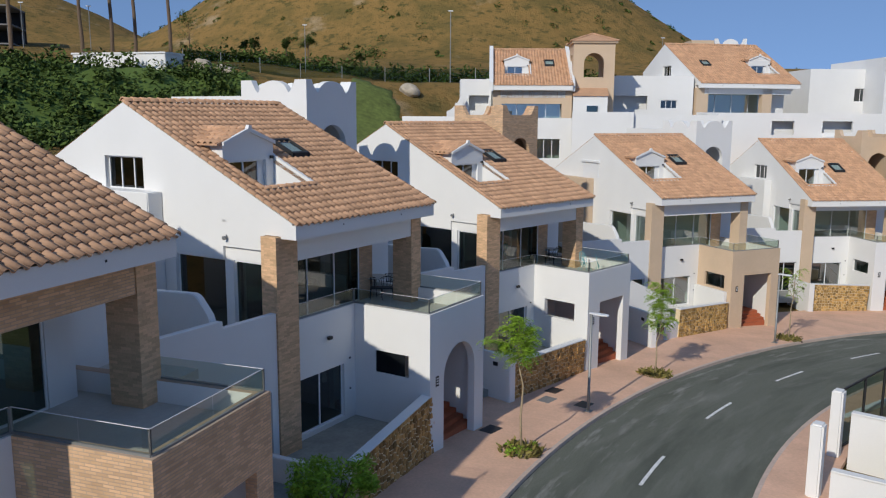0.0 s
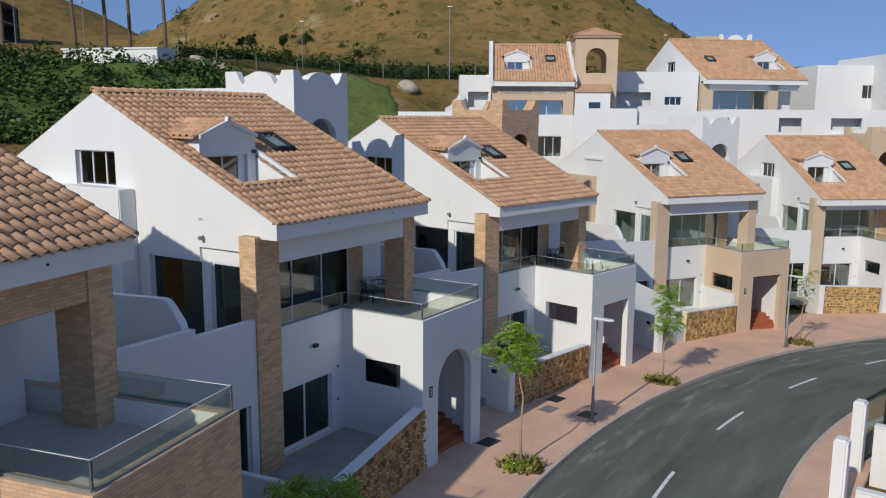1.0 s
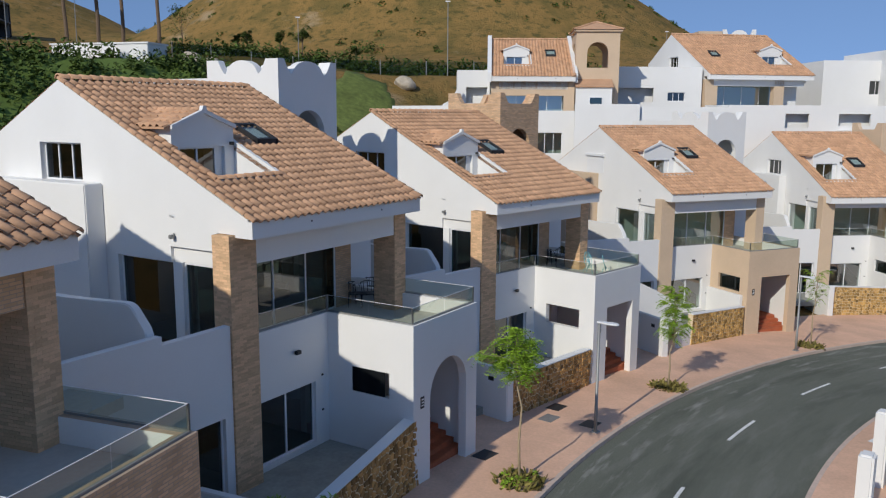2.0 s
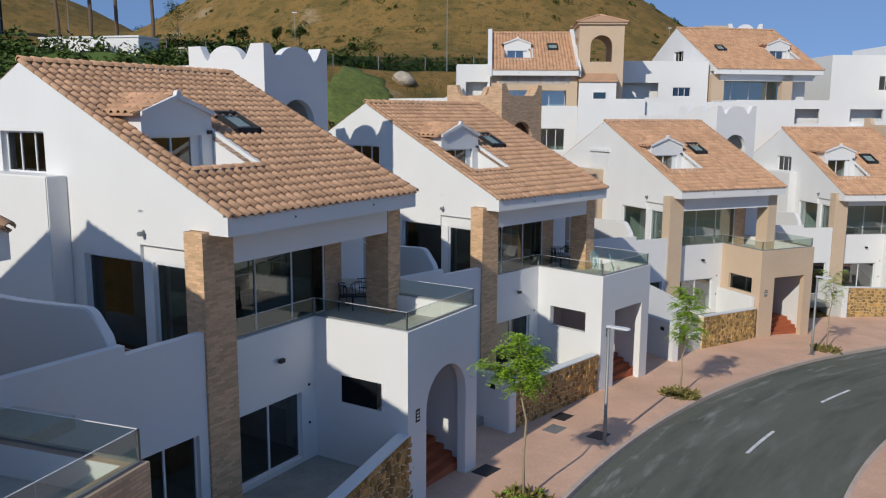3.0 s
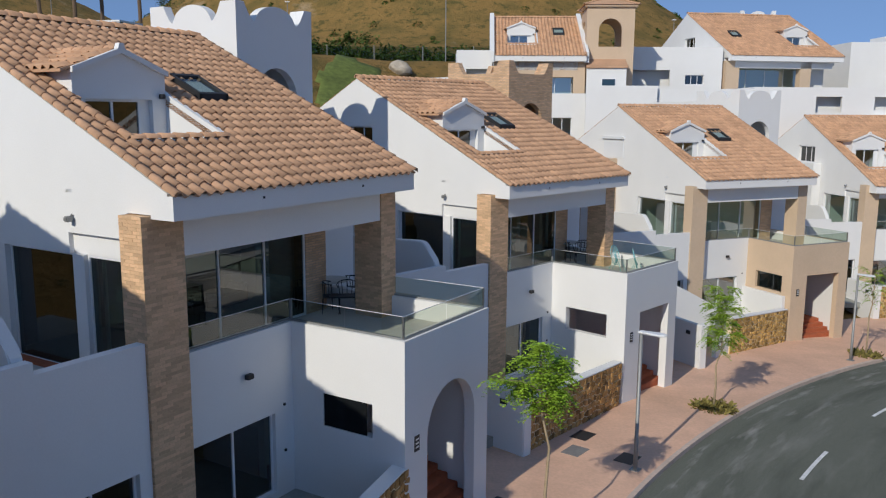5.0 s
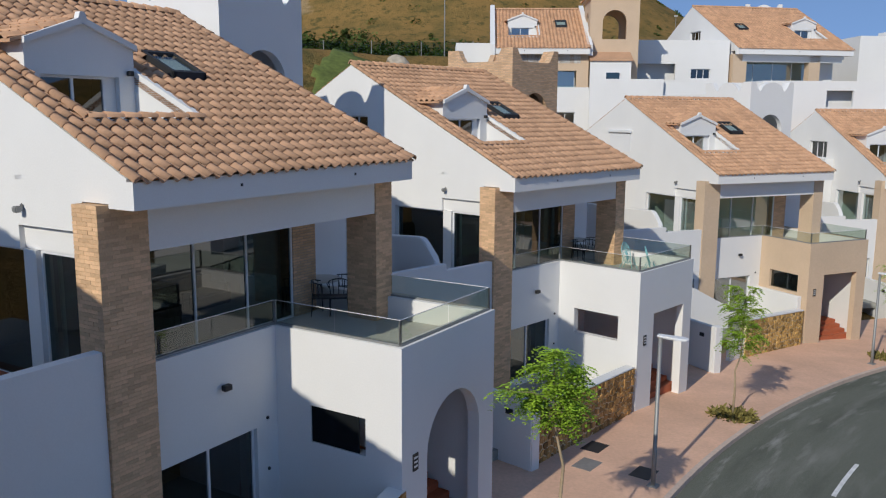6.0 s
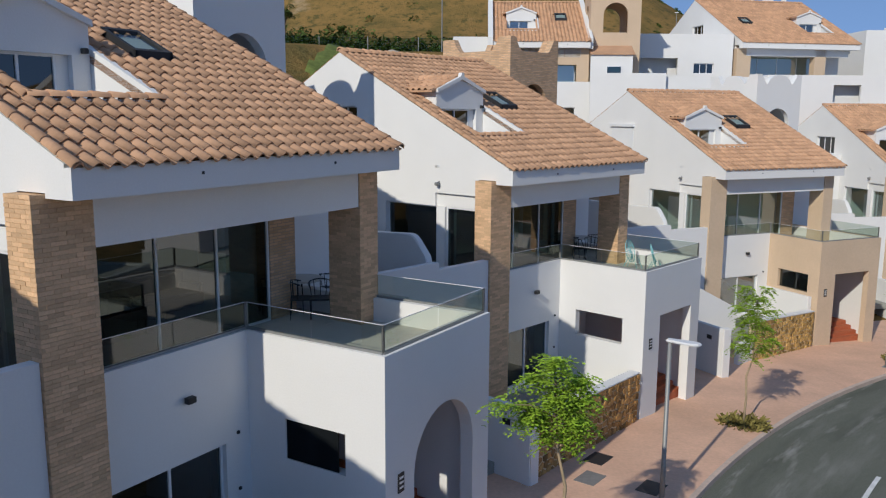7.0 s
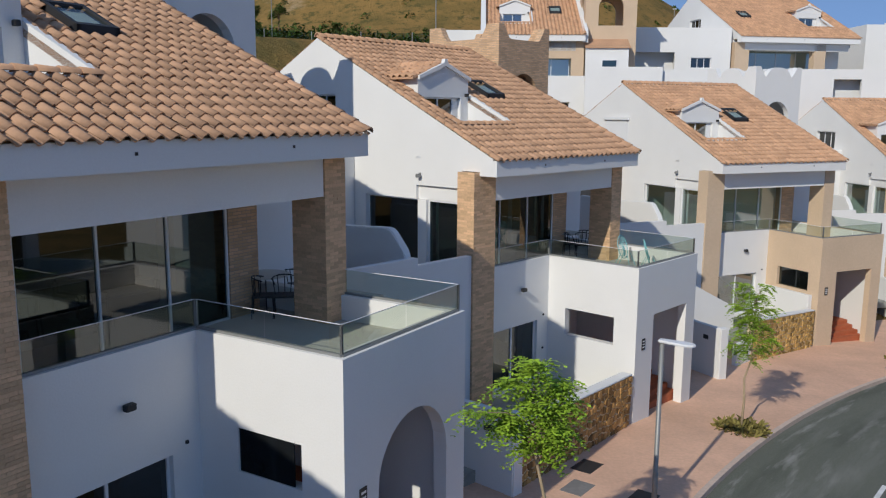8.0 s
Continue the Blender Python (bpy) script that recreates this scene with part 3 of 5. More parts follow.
    cap_tiles("verge_tiles", roof, (0.06, -0.07, we + 0.02), (0.06, vr, wr + 0.03), 0.09, near)
    cap_tiles("verge_tiles", roof, (W - 0.06, -0.07, we + 0.02), (W - 0.06, vr, wr + 0.03), 0.11, near)
    cap_tiles("ridge_tiles", roof, (0, vr, wr + 0.04), (W, vr, wr + 0.04), 0.13, near)
    part("fascia", boxes((0.0, W, -0.004, 0.14, we - 0.42, we + 0.012)), WHITE, h, "smooth white fascia under the eave")
    part("soffit", boxes((0.27, W - 0.27, 0.14, 0.62, we - 0.42, we - 0.36)), WHITE, h)
    part("terrace_beam", boxes((0.70, W - 0.6, 0.62, 0.92, 2.03, we - 0.36)), BRICKWALL if lintel else WHITE, h)
    part("terrace_ceiling", boxes((0.27, W - 0.27, 0.92, vend - 0.25, 2.4, 2.5)), WHITE, h)
    for x in (2.2, 5.4):
        part("overflow_spout", boxes((x, x + 0.05, -0.012, 0.0, we - 0.20, we - 0.15)), DARK, h)

    # dormer behind the roof terrace
    sill = roof_w(d0) - 0.75
    part("roof_terrace_floor", boxes((c0, c1, d0, d1 + 0.02, sill - 0.1, sill)), TERRACE, h)
    bm = boxes((c0 - 0.06, c0, d0, d1, sill, roof_w(d0)), (c0, c1, d0 - 0.06, d0, sill, roof_w(d0) + 0.02))
    prism(bm, "x", c0 - 0.12, c0, [(d0, sill), (d1 + 0.3, sill), (d1 + 0.3, roof_w(d1 + .3) - 0.1), (d0, roof_w(d0) - 0.1)])
    prism(bm, "x", c1, c1 + 0.14, [(d0, sill), (d1 + 0.3, sill), (d1 + 0.3, roof_w(d1 + .3) + 0.10), (d0, roof_w(d0) + 0.10)])
    part("roof_terrace_wall", bm, WHITE, h)
    # added attic walls, coloured dark so the windows look into gloom
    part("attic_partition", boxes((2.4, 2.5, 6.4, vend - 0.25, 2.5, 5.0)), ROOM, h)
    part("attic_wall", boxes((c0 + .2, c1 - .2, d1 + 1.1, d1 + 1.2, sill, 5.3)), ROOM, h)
    cap_tiles("rim_tiles", roof, (c0 - 0.1, d0 - 0.02, roof_w(d0) + 0.05), (c1 + 0.1, d0 - 0.02, roof_w(d0) + 0.05), 0.09, near)
    cap_tiles("rim_tiles", roof, (c0 - 0.06, d0 - 0.05, roof_w(d0) + 0.04), (c0 - 0.06, d1 + 0.1, roof_w(d1) + 0.02), 0.09, near)
    u0, u1, um = c0 + 0.005, c1 - 0.005, c0 + 1.155
    bm = bmesh.new()
    wall_panel(bm, "y", d1, d1 + 0.2, u0, u1, sill, 5.52, [(u0 + .28, u1 - .36, sill + 0.05, 4.95)])
    prism(bm, "y", d1, d1 + 0.2, [(u0, 5.52), (u1, 5.52), (um, 5.95)])
    prism(bm, "x", u0, u0 + 0.18, [(d1 + 0.2, sill), (d1 + 1.3, sill), (d1 + 1.3, 5.52), (d1 + 0.2, 5.52)])
    prism(bm, "x", u1 - 0.18, u1, [(d1 + 0.2, sill), (d1 + 1.3, sill), (d1 + 1.3, 5.52), (d1 + 0.2, 5.52)])
    dormer = part("dormer", bm, WHITE, h, "white dormer with a small gable")
    glazing(h, "y", d1 + 0.12, u0 + .28, u1 - .60, sill + 0.05, 4.95, 2, glass=PALEGLASS if seed > 3 else GLASS)
    part("window_pier", boxes((u1 - .598, u1 - .362, d1 + 0.12, d1 + 0.19, sill + 0.05, 4.948)), WHITE, h)
    for sgn in (-1, 1):
        edge = um + sgn * (u1 - u0 + (0.5 if sgn < 0 else 0.2)) / 2
        bm = bmesh.new()
        prism(bm, "y", d1 - 0.03, 5.95, [(um, 5.99), (edge, 5.53), (edge, 5.47), (um, 5.93)])
        part("dormer_roof", bm, TILE, dormer)
        run = abs(edge - um)
        pitch = math.degrees(math.atan2(0.46, run))
        if sgn < 0:
            tm = pose(edge, 5.95, 5.52, pitch, 0, -90)
        else:
            tm = pose(edge, d1 + 0.04, 5.52, pitch, 0, 90)
        tile_field(dormer, tm, 5.95 - d1 - 0.04, math.hypot(run, 0.46), seed=seed + 7)
    cap_tiles("dormer_ridge", dormer, (um, d1 + 0.05, 6.0), (um, 5.9, 6.0), 0.1, near)
    bm = bmesh.new()
    prism(bm, "y", d1 - 0.10, d1 + 0.02, [(u0 - .03, 5.47), (um, 5.91), (u1 + .03, 5.47), (u1 + .03, 5.58), (um, 6.03), (u0 - .03, 5.58)])
    prism(bm, "y", d1 - 0.10, d1 + 0.04, [(um - .09, 6.0), (um + .09, 6.0), (um + .05, 6.12), (um - .05, 6.12)])
    part("gable_trim", bm, WHITE, dormer, "white moulded gable edge")
    part("lamp", bevelled(boxes((u1 - .20, u1 - .10, d1 - .14, d1 - .02, 4.98, 5.08)), 0.01), DARK, dormer, "small dark wall lamp")
    # skylight
    s0, s1, t0, t1 = 4.0 + sx, 4.88 + sx, 3.66, 4.68
    bm = bmesh.new()
    for x0, x1, s, t, dz in ((s0, s1, t0, t0 + 0.09, .16), (s0, s1, t1 - 0.09, t1, .16), (s0, s0 + 0.08, t0, t1, .155), (s1 - 0.08, s1, t0, t1, .155)):
        prism(bm, "x", x0, x1, [(s, roof_w(s)), (t, roof_w(t)), (t, roof_w(t) + dz), (s, roof_w(s) + dz)])
    sk = part("skylight", bm, DARK, h, "dark-framed roof window")
    bm = bmesh.new()
    bm.faces.new([bm.verts.new((x, y, roof_w(y) + 0.11)) for x, y in ((s0 + .05, t0 + .05), (s1 - .05, t0 + .05), (s1 - .05, t1 - .05), (s0 + .05, t1 - .05))])
    part("pane", bm, RAILGLASS, sk)
    # white sheet added to lighten the pane as reflected sky would
    bm = bmesh.new()
    prism(bm, "x", s0 + .09, s1 - .09, [(t0 + .1, roof_w(t0 + .1) + 0.03), (t1 - .1, roof_w(t1 - .1) + 0.03), (t1 - .1, roof_w(t1 - .1) + 0.04), (t0 + .1, roof_w(t0 + .1) + 0.04)])
    part("skylight_backing", bm, FRAME, sk, "white sheet added under the pane for its pale sky reflection")

    if upper:
        beige = upper == "beige"
        bm = bmesh.new()
        if beige:
            wall_panel(bm, "y", 0.62, 0.9, 0.0, W, -0.3, we - 0.36, [(0.8, W - 0.9, -0.3, 1.5)])
        else:
            part("front_pier", boxes((-0.1, 1.1, 0.62, 1.3, -0.3, we - 0.4)), BEIGE, h, "sand-coloured rendered pier")
            box(bm, W - 3.6, W - 2.6, 0.62, 1.3, -0.3, we - 0.4)
        part("front_pier" if not beige else "front_surround", bm, BEIGE, h, "sand-coloured rendered front")
        glazing(h, "y", 1.3 if beige else 2.2, 0.85, W - (0.95 if beige else 2.4), -0.3, 2.1, 4, "terrace_glazing", glass=PALEGLASS)
        part("room_wall", boxes((0.3, W - 0.3, 5.0, 5.1, -0.3, 2.4), (0.3, 1.0, 2.2, 2.3, -.3, 2.4), (W - 2.4, W - .3, 2.2, 2.3, -.3, 2.4)), WHITE, h)
        part("terrace_floor", boxes((0.0, W, 0.9, 6.0, -0.5, -0.3)), TERRACE, h)
        bm = bmesh.new()
        wall_panel(bm, "y", 0.0, 0.3, -0.2, W + 0.3, -7.0, 0.25, [(W * .55, W * .86, -3.4, -1.6)])
        part("front_wall", bm, WHITE, h)
        glazing(h, "y", 0.15, W * .55, W * .86, -3.4, -1.6, 3, glass=PALEGLASS)
        part("lower_room", boxes((-0.2, W + .3, 2.2, 2.3, -7, -.5)), WHITE, h)
        return h

    # piers
    for i, (x0, x1, y0, y1, z0, z1) in enumerate(((-0.22, 0.72, 0.60, 1.22, street + 0.3, 2.86), (W - 0.58, W + 0.05, 0.60, 1.45, floor_z - 0.2, we - 0.36))):
        bm = bmesh.new()
        if seed < 4:
            brick_block(bm, x0, x1, y0, y1, z0, z1, seed + i)
        else:
            box(bm, x0, x1, y0, y1, z0, z1)
        part("pier", bm, BRICK if seed < 4 else BEIGE, h, "beige brick pier" if seed < 4 else "smooth sand-coloured pier")
    part("inner_pier", boxes((6.25, 7.05, 2.5, 2.9, floor_z, 2.4)), BRICKWALL if seed > 1 else WHITE, h)

    # upper terrace: floor, low parapets, glazing and the room behind
    part("terrace_floor", boxes((-2.3, W + 2.2, 1.23, 8.0, floor_z - 0.25, floor_z)), TERRACE, h)
    part("porch_floor", boxes((up + .2, upr - .2, vp + .2, 1.229, floor_z - 0.25, floor_z - .002)), TERRACE, h)
    bm = bmesh.new()
    wall_panel(bm, "y", 1.0, 1.22, 0.72, up, -4.6, 0.0, [(1.0, 3.4, patio_z + 0.15, -2.0)])
    part("front_wall", bm, WHITE, h)
    glazing(h, "y", 1.10, 1.0, 3.4, patio_z + 0.15, -2.0, 2, "sliding_door", glass=PALEGLASS if seed > 3 else GLASS)
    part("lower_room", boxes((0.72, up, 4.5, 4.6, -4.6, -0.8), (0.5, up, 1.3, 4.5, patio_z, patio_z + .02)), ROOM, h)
    glazing(h, "y", 2.5, 0.35, 6.22, floor_z, 2.4, 4, "terrace_glazing", glass=PALEGLASS if seed > 3 else GLASS)
    glazing(h, "x", 0.12, 1.25, 2.66, floor_z, 1.95, 1, "side_glazing", glass=PALEGLASS if seed > 3 else SIDEGLASS)
    glazing(h, "x", 0.12, 3.02, 5.29, floor_z, 1.948, 1, "side_glazing", glass=PALEGLASS if seed > 3 else SIDEGLASS)
    part("side_transom", boxes((0.10, 0.26, 1.25, 3.049, 1.952, 2.399)), WHITE, h)
    part("side_column", boxes((0.03, 0.33, 2.662, 3.018, floor_z, 1.948)), WHITE, h)
    part("side_sill", boxes((-0.12, 0.11, 1.25, 5.29, floor_z - 0.2, floor_z + 0.05)), STEP, h, "dark red tiled sill")
    # dark-toned wall for dim rooms, plain white for the brighter ones
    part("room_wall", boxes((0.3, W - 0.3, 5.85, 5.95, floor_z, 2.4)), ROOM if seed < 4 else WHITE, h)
    part("recess_wall", boxes((7.05, W + 2.1, 3.6, 3.8, floor_z, 2.4)), WHITE, h)

    # porch
    bm = bmesh.new()
    if porch == "arch":
        arch_panel(bm, "y", vp, vp + 0.28, up, upr, street - 0.6, 0.0, 4.88, 7.0, -2.42)
    else:
        wall_panel(bm, "y", vp, vp + 0.28, up, upr, street - 0.6, 0.0, [(up + 1.02, upr - 0.62, street - 0.6, -1.55)])
    wall_panel(bm, "x", up, up + 0.25, vp + 0.28, 1.0, street - 0.6, 0.0, [(-1.28, 0.1, -2.3, -1.53) if porch == "arch" else (-1.43, 0.34, -2.46, -1.60)])
    wall_panel(bm, "x", upr - 0.25, upr, vp + 0.28, 3.6, street - 0.6, 0.0)
    part("porch", bm, porch_mat, h, "porch with an open front" if porch != "arch" else "white porch with a round arch")
    if porch == "arch":
        # the opening is open: this sheet paints the dark inside
        part("dark_opening", boxes((up + 0.03, up + 0.05, -1.10, 0.095, -2.295, -1.535)), OPENING_DARK, h, "black sheet standing in for the porch's unlit inside")
    elif seed > 3:
        # tinted pane added to darken the opening like the shade within
        part("pane", sheet("x", up + 0.15, -1.43, 0.34, -2.46, -1.60), GLASS, h)
    plaque = part("plaque", boxes((up + 0.36, up + 0.54, vp - 0.02, vp - 0.001, -2.55, -2.2)), DARK, h, "small dark plaque with pale bars")
    for q in range(3):
        part("plaque_bar", boxes((up + 0.39, up + 0.51, vp - 0.024, vp - 0.02, -2.48 + q * .09, -2.44 + q * .09)), FRAME, plaque)
    if porch_mat is not WHITE:
        part("parapet_lining", boxes((up + .25, up + .262, vp + .28, 1.0, floor_z, -.01), (upr - .262, upr - .25, vp + .28, 3.55, floor_z, -.01), (up + .262, upr - .262, vp + .28, vp + .292, floor_z, -.01)), WHITE, h)
        part("entrance_lining", boxes((upr - .262, upr - .25, vp + .28, 2.2, street - .5, floor_z - .26)), WHITE, h)
    part("porch_wall", boxes((up + .25, upr - .25, 2.2, 2.4, street - .6, -0.75)), WHITE, h)
    n = 6 if porch == "arch" else 4
    for i in range(n):
        part("step", bevelled(boxes((up + .3, upr - .3, vp + 0.35 + 0.30 * i, vp + 0.35 + 0.30 * (i + 1) + (0.03 if i < n - 1 else 2.5), street - .4, street + 0.17 * (i + 1)))), STEP, h)
    rail(h, "x", up + 0.1, vp + 0.1, 1.08, 0.0)
    rail(h, "y", vp + 0.1, up + 0.1, upr - 0.1, 0.0)
    rail(h, "x", upr - 0.1, vp + 0.1, 0.7, 0.0, panels=1)
    rail(h, "y", 1.1, 0.75, up + 0.08, 0.0)

    # the side patio towards the neighbour: front wall and stepped wall
    bm = bmesh.new()
    wall_panel(bm, "y", 0.66, 0.88, -2.35, -0.23, -4.6, 0.55, [(-2.35, -0.5, patio_z, -1.84)])
    box(bm, -5.3, -2.35, 0.66, 0.88, -4.6, 0.76)
    part("side_patio_wall", bm, WHITE, h)
    glazing(h, "y", 0.78, -2.35, -0.5, patio_z, -1.84, 2, "side_door")
    bm = bmesh.new()
    prism(bm, "x", -2.60, -2.36, [(0.885, -4.6), (7.0, -4.6), (7.0, 1.3), (4.0, 1.34), (1.62, 1.49), (1.46, 1.46), (1.34, 1.38), (0.98, 0.95), (0.885, 0.80)])
    part("stepped_wall", bevelled(bm, 0.03), WHITE, h)
    part("shaded_patio_floor", boxes((-4.5, up, vp + .3, 4.5, patio_z - 0.3, patio_z)), PATIO, h)

    # street front: stone wall and gate wall
    yaw, tilt = {2: (7.5, -4.5), 3: (5.5, 3.0), 4: (15.0, 3.4)}.get(seed, (7.5, 4.0))
    front = thing("garden_wall", m @ pose(up, vp + 0.02, 0) @ pose(0, 0, 0, 0, tilt, yaw), "low rubble-stone garden wall with white coping", "garden wall", "garden walls along the street")
    stone_wall(front, -stone_len, -0.01 if seed != 2 else 0.14, 0.0, street - 0.15, -3.2 if seed > 2 else -2.82 if seed == 2 else -3.0, near or seed == 3, seed)
    if seed == 2:
        low = thing("side_wall", m @ pose(up, vp + 0.02, 0) @ pose(0, 0, 0, 0, 0, 7.5) @ pose(-stone_len - 0.25, 0, 0), "low plain white rendered wall closing a patio", "wall")
        part("wall_panel", bevelled(boxes((0.0, 0.22, 0.0, 3.4, street - .6, -3.3)), 0.02), WHITE, low)
    else:
        gx, gy, tall = {3: (-2.70, -3.0, 1.98), 4: (-4.2, -5.15, 2.1)}.get(seed, (up - stone_len - 0.25, vp - 0.9, 1.8))
        gate = thing("gate_wall", m @ pose(gx, gy, street + 0.42, 0, 0, 92), "white rendered gate wall with a dark letter slot", "wall", "gate walls")
        part("wall_panel", bevelled(boxes((0.0, 2.6, 0.0, 0.22, -1.2, tall)), 0.02), WHITE, gate)
        part("end_post", bevelled(boxes((-0.02, 0.26, -0.16, 0.24, -1.2, tall + .03)), 0.03), WHITE, gate)
        part("letter_box", boxes((0.62, 0.86, 0.222, 0.245, tall - .52, tall - .36)), DARK, gate)
    if seed == 4:
        link = thing("side_wall", m @ pose(-2.3, -3.85, street + 0.2, 0, 0, 22), "low white rendered wall beside the stone wall", "wall")
        part("wall_panel", bevelled(boxes((0.0, 1.45, 0.0, 0.2, -.8, 1.15)), 0.02), WHITE, link)
        stair = thing("stair_wall", m @ pose(0, 0, 0), "white stair parapet sloping down towards the street", "wall")
        bm = bmesh.new()
        prism(bm, "y", -0.62, -0.40, [(-3.2, -5.4), (0.6, -5.4), (0.6, -3.05), (-1.45, -2.02), (-3.2, -1.2)])
        part("wall_panel", bevelled(bm, 0.02), WHITE, stair)
        cheek = thing("patio_wall", m @ pose(0, 0, 0), "white rendered wall beside the porch", "wall")
        part("wall_panel", bevelled(boxes((up - .26, up - .012, -1.75, 0.99, street - .4, -2.58)), 0.02), WHITE, cheek)
        # added panel: its colour gives the glass its pale reflected look
        part("reflection_backing", boxes((0.5, 6.1, 2.85, 2.9, floor_z, 2.39)), PALE_BACKING, h, "pale green panel added behind the glass for its bright reflections")

    # wall lamps and vents
    for x, y, z in ((2.55, 1.0, -0.89), ):
        part("floodlight", bevelled(boxes((x - .09, x + .09, y - .16, y - .04, z - .05, z + .06), (x - .03, x + .03, y - .05, y, z - .03, z + .03)), 0.01), DARK, h, "small dark wall floodlight")
    part("floodlight", bevelled(boxes((-.18, -.05, 2.80, 2.93, 2.60, 2.71), (-.06, 0.001, 2.84, 2.89, 2.64, 2.75)), 0.02), STEEL, h, "small grey wall floodlight")
    for z in (-1.9, -3.0):
        part("wall_socket", bevelled(boxes((3.66, 3.72, 0.955, 0.999, z, z + .06)), 0.008), DARK, h)
    part("vent", boxes((0.0, 0.02, 2.85, 3.05, 3.15, 3.22)), FRAME, h)

    if tower:
        x0, x1, y0, y1, zt = 8.0, 11.3, 6.5, 10.2, 7.35
        bm = bmesh.new()
        arch_panel(bm, "y", y0, y0 + 0.3, x0, x1, -3.0, zt, 8.75, 10.55, 5.15)
        arch_panel(bm, "y", y1 - 0.3, y1, x0, x1, -3.0, zt, 8.75, 10.55, 5.15)
        wall_panel(bm, "x", x0, x0 + 0.3, y0 + 0.3, y1 - 0.3, -3.0, zt)
        wall_panel(bm, "x", x1 - 0.3, x1, y0 + 0.3, y1 - 0.3, -3.0, zt)
        box(bm, x0 + .3, x1 - .3, y0 + .3, y1 - .3, 4.0, 4.2)
        box(bm, x0 + .3, x1 - .3, y0 + .3, y1 - .3, zt - .25, zt - .05)
        for axis, a0, a1, p0, p1 in (("y", y0, y0 + .3, x0, x1), ("y", y1 - .3, y1, x0, x1), ("x", x0, x0 + .3, y0 + .3, y1 - .3), ("x", x1 - .3, x1, y0 + .3, y1 - .3)):
            scallops(bm, axis, a0, a1, p0, p1, zt, 0.55, 0.95 if tower_mat is WHITE else 0.0)
        part("tower", bm, tower_mat, h, "roof tower with a scalloped parapet and arches")
        part("rear_block", boxes((x0, x0 + 1.2, y1, y1 + 4.5, -3.0, 7.25)), WHITE, h)
        part("link_block", boxes((W, 8.0, 6.0, 11.5, -4.0, 5.4)), WHITE, h)
    return h


HOUSES = [
    # x, y, z, yaw, options
    (-8.2, 10.1, 5.735, 70.5, dict(label="white house with a brick porch and empty terrace", porch="square", porch_mat=BRICKWALL, near=True, seed=1, lintel=True, tower=False, W=7.5, we=3.2, wr=6.84, street=-5.1)),
    (-4.37, 23.79, 5.04, 58.2, dict(label="white house with an arched porch and glazed terrace", W=7.53, we=3.22, vr=7.58, wr=6.84, up=4.0, vp=-2.13, street=-4.91, near=True, seed=2, gate_top=-3.35)),
    (2.535, 36.38, 4.2, 46.75, dict(label="white house with a square porch opening", W=7.5, we=3.18, vr=7.58, wr=6.84, up=3.97, upr=7.75, vp=-2.2, street=-4.81, porch="square", tower_mat=BRICKWALL, stone_len=6.25, seed=3)),
    (13.3, 49.65, 3.35, 23.8, dict(label="white house with a sand-coloured porch", W=7.5, we=3.2, vr=7.4, wr=6.84, up=4.0, upr=7.85, vp=-2.05, street=-4.95, porch="square", porch_mat=BEIGE, side_mat=BEIGE, side_v=7.3, gable_hole=False, seed=4)),
    (27.16, 59.85, 2.61, 7.8, dict(label="white house at the bend of the street", W=7.5, we=2.83, vr=8.3, wr=7.05, street=-5.0, porch="square", tower_mat=BEIGE, seed=5)),
]
for x, y, z, yaw, opts in HOUSES:
    house(pose(x, y, z, 0, 0, yaw), **opts)
# the upper row
house(pose(4.3, 74.0, 11.1, 0, 0, -3), label="white house of the upper row with a sand-coloured front", W=7.1, we=3.1, vr=7.0, wr=6.7, seed=6, tower=False, street=-4.0, upper="beige", dx=0.33, sx=0.8)
house(pose(24.48, 79.18, 11.7, 0, 0, 10), label="wide white house of the upper row", W=10.4, we=3.0, vr=8.5, wr=7.3, seed=7, tower=False, street=-4.0, upper="white", dx=6.2, sx=-2.0)


# ---- street furniture and planting ----
def leaf_cloud(bm, centres, count, size, rnd, flat=0.5):
    """Small pointed leaves scattered in soft balls round centres (x, y, z, r)."""
    for _ in range(count):
        cx, cy, cz, r = rnd.choice(centres)
        d = Vector((rnd.gauss(0, 1), rnd.gauss(0, 1), rnd.gauss(0, 1))).normalized() * r * rnd.random() ** 0.5
        p = Vector((cx + d.x, cy + d.y, cz + d.z * 0.75))
        a_ = Vector((rnd.uniform(-1, 1), rnd.uniform(-1, 1), rnd.uniform(-flat, flat))).normalized() * size * rnd.uniform(0.6, 1.3)
        b_ = a_.cross(Vector((rnd.uniform(-.6, .6), rnd.uniform(-.6, .6), 1))).normalized() * size * rnd.uniform(0.2, 0.38)
        bm.faces.new([bm.verts.new(q) for q in (p - a_, p + b_, p + a_, p - b_)])


def frond(bm, p, ang, length, rnd):
    """One drooping feathery spray: pairs of small leaflets along a bowed stalk."""
    out, side = Vector((math.cos(ang), math.sin(ang), 0)), Vector((-math.sin(ang), math.cos(ang), 0))
    rise, n = rnd.uniform(-0.1, 0.7), 8
    for i in range(1, n + 1):
        f = i / n
        c = p + out * length * f + Vector((0, 0, length * (rise * f - 0.75 * f * f)))
        for sgn in (-1, 1):
            tip = (side * sgn + out * 0.55 + Vector((0, 0, rnd.uniform(-.45, .15)))).normalized() * 0.115 * (1.15 - 0.5 * f) * rnd.uniform(.8, 1.2)
            w = out * 0.028 + Vector((0, 0, rnd.uniform(-.012, .012)))
            bm.faces.new([bm.verts.new(v) for v in (c, c + tip * .5 + w, c + tip, c + tip * .5 - w)])


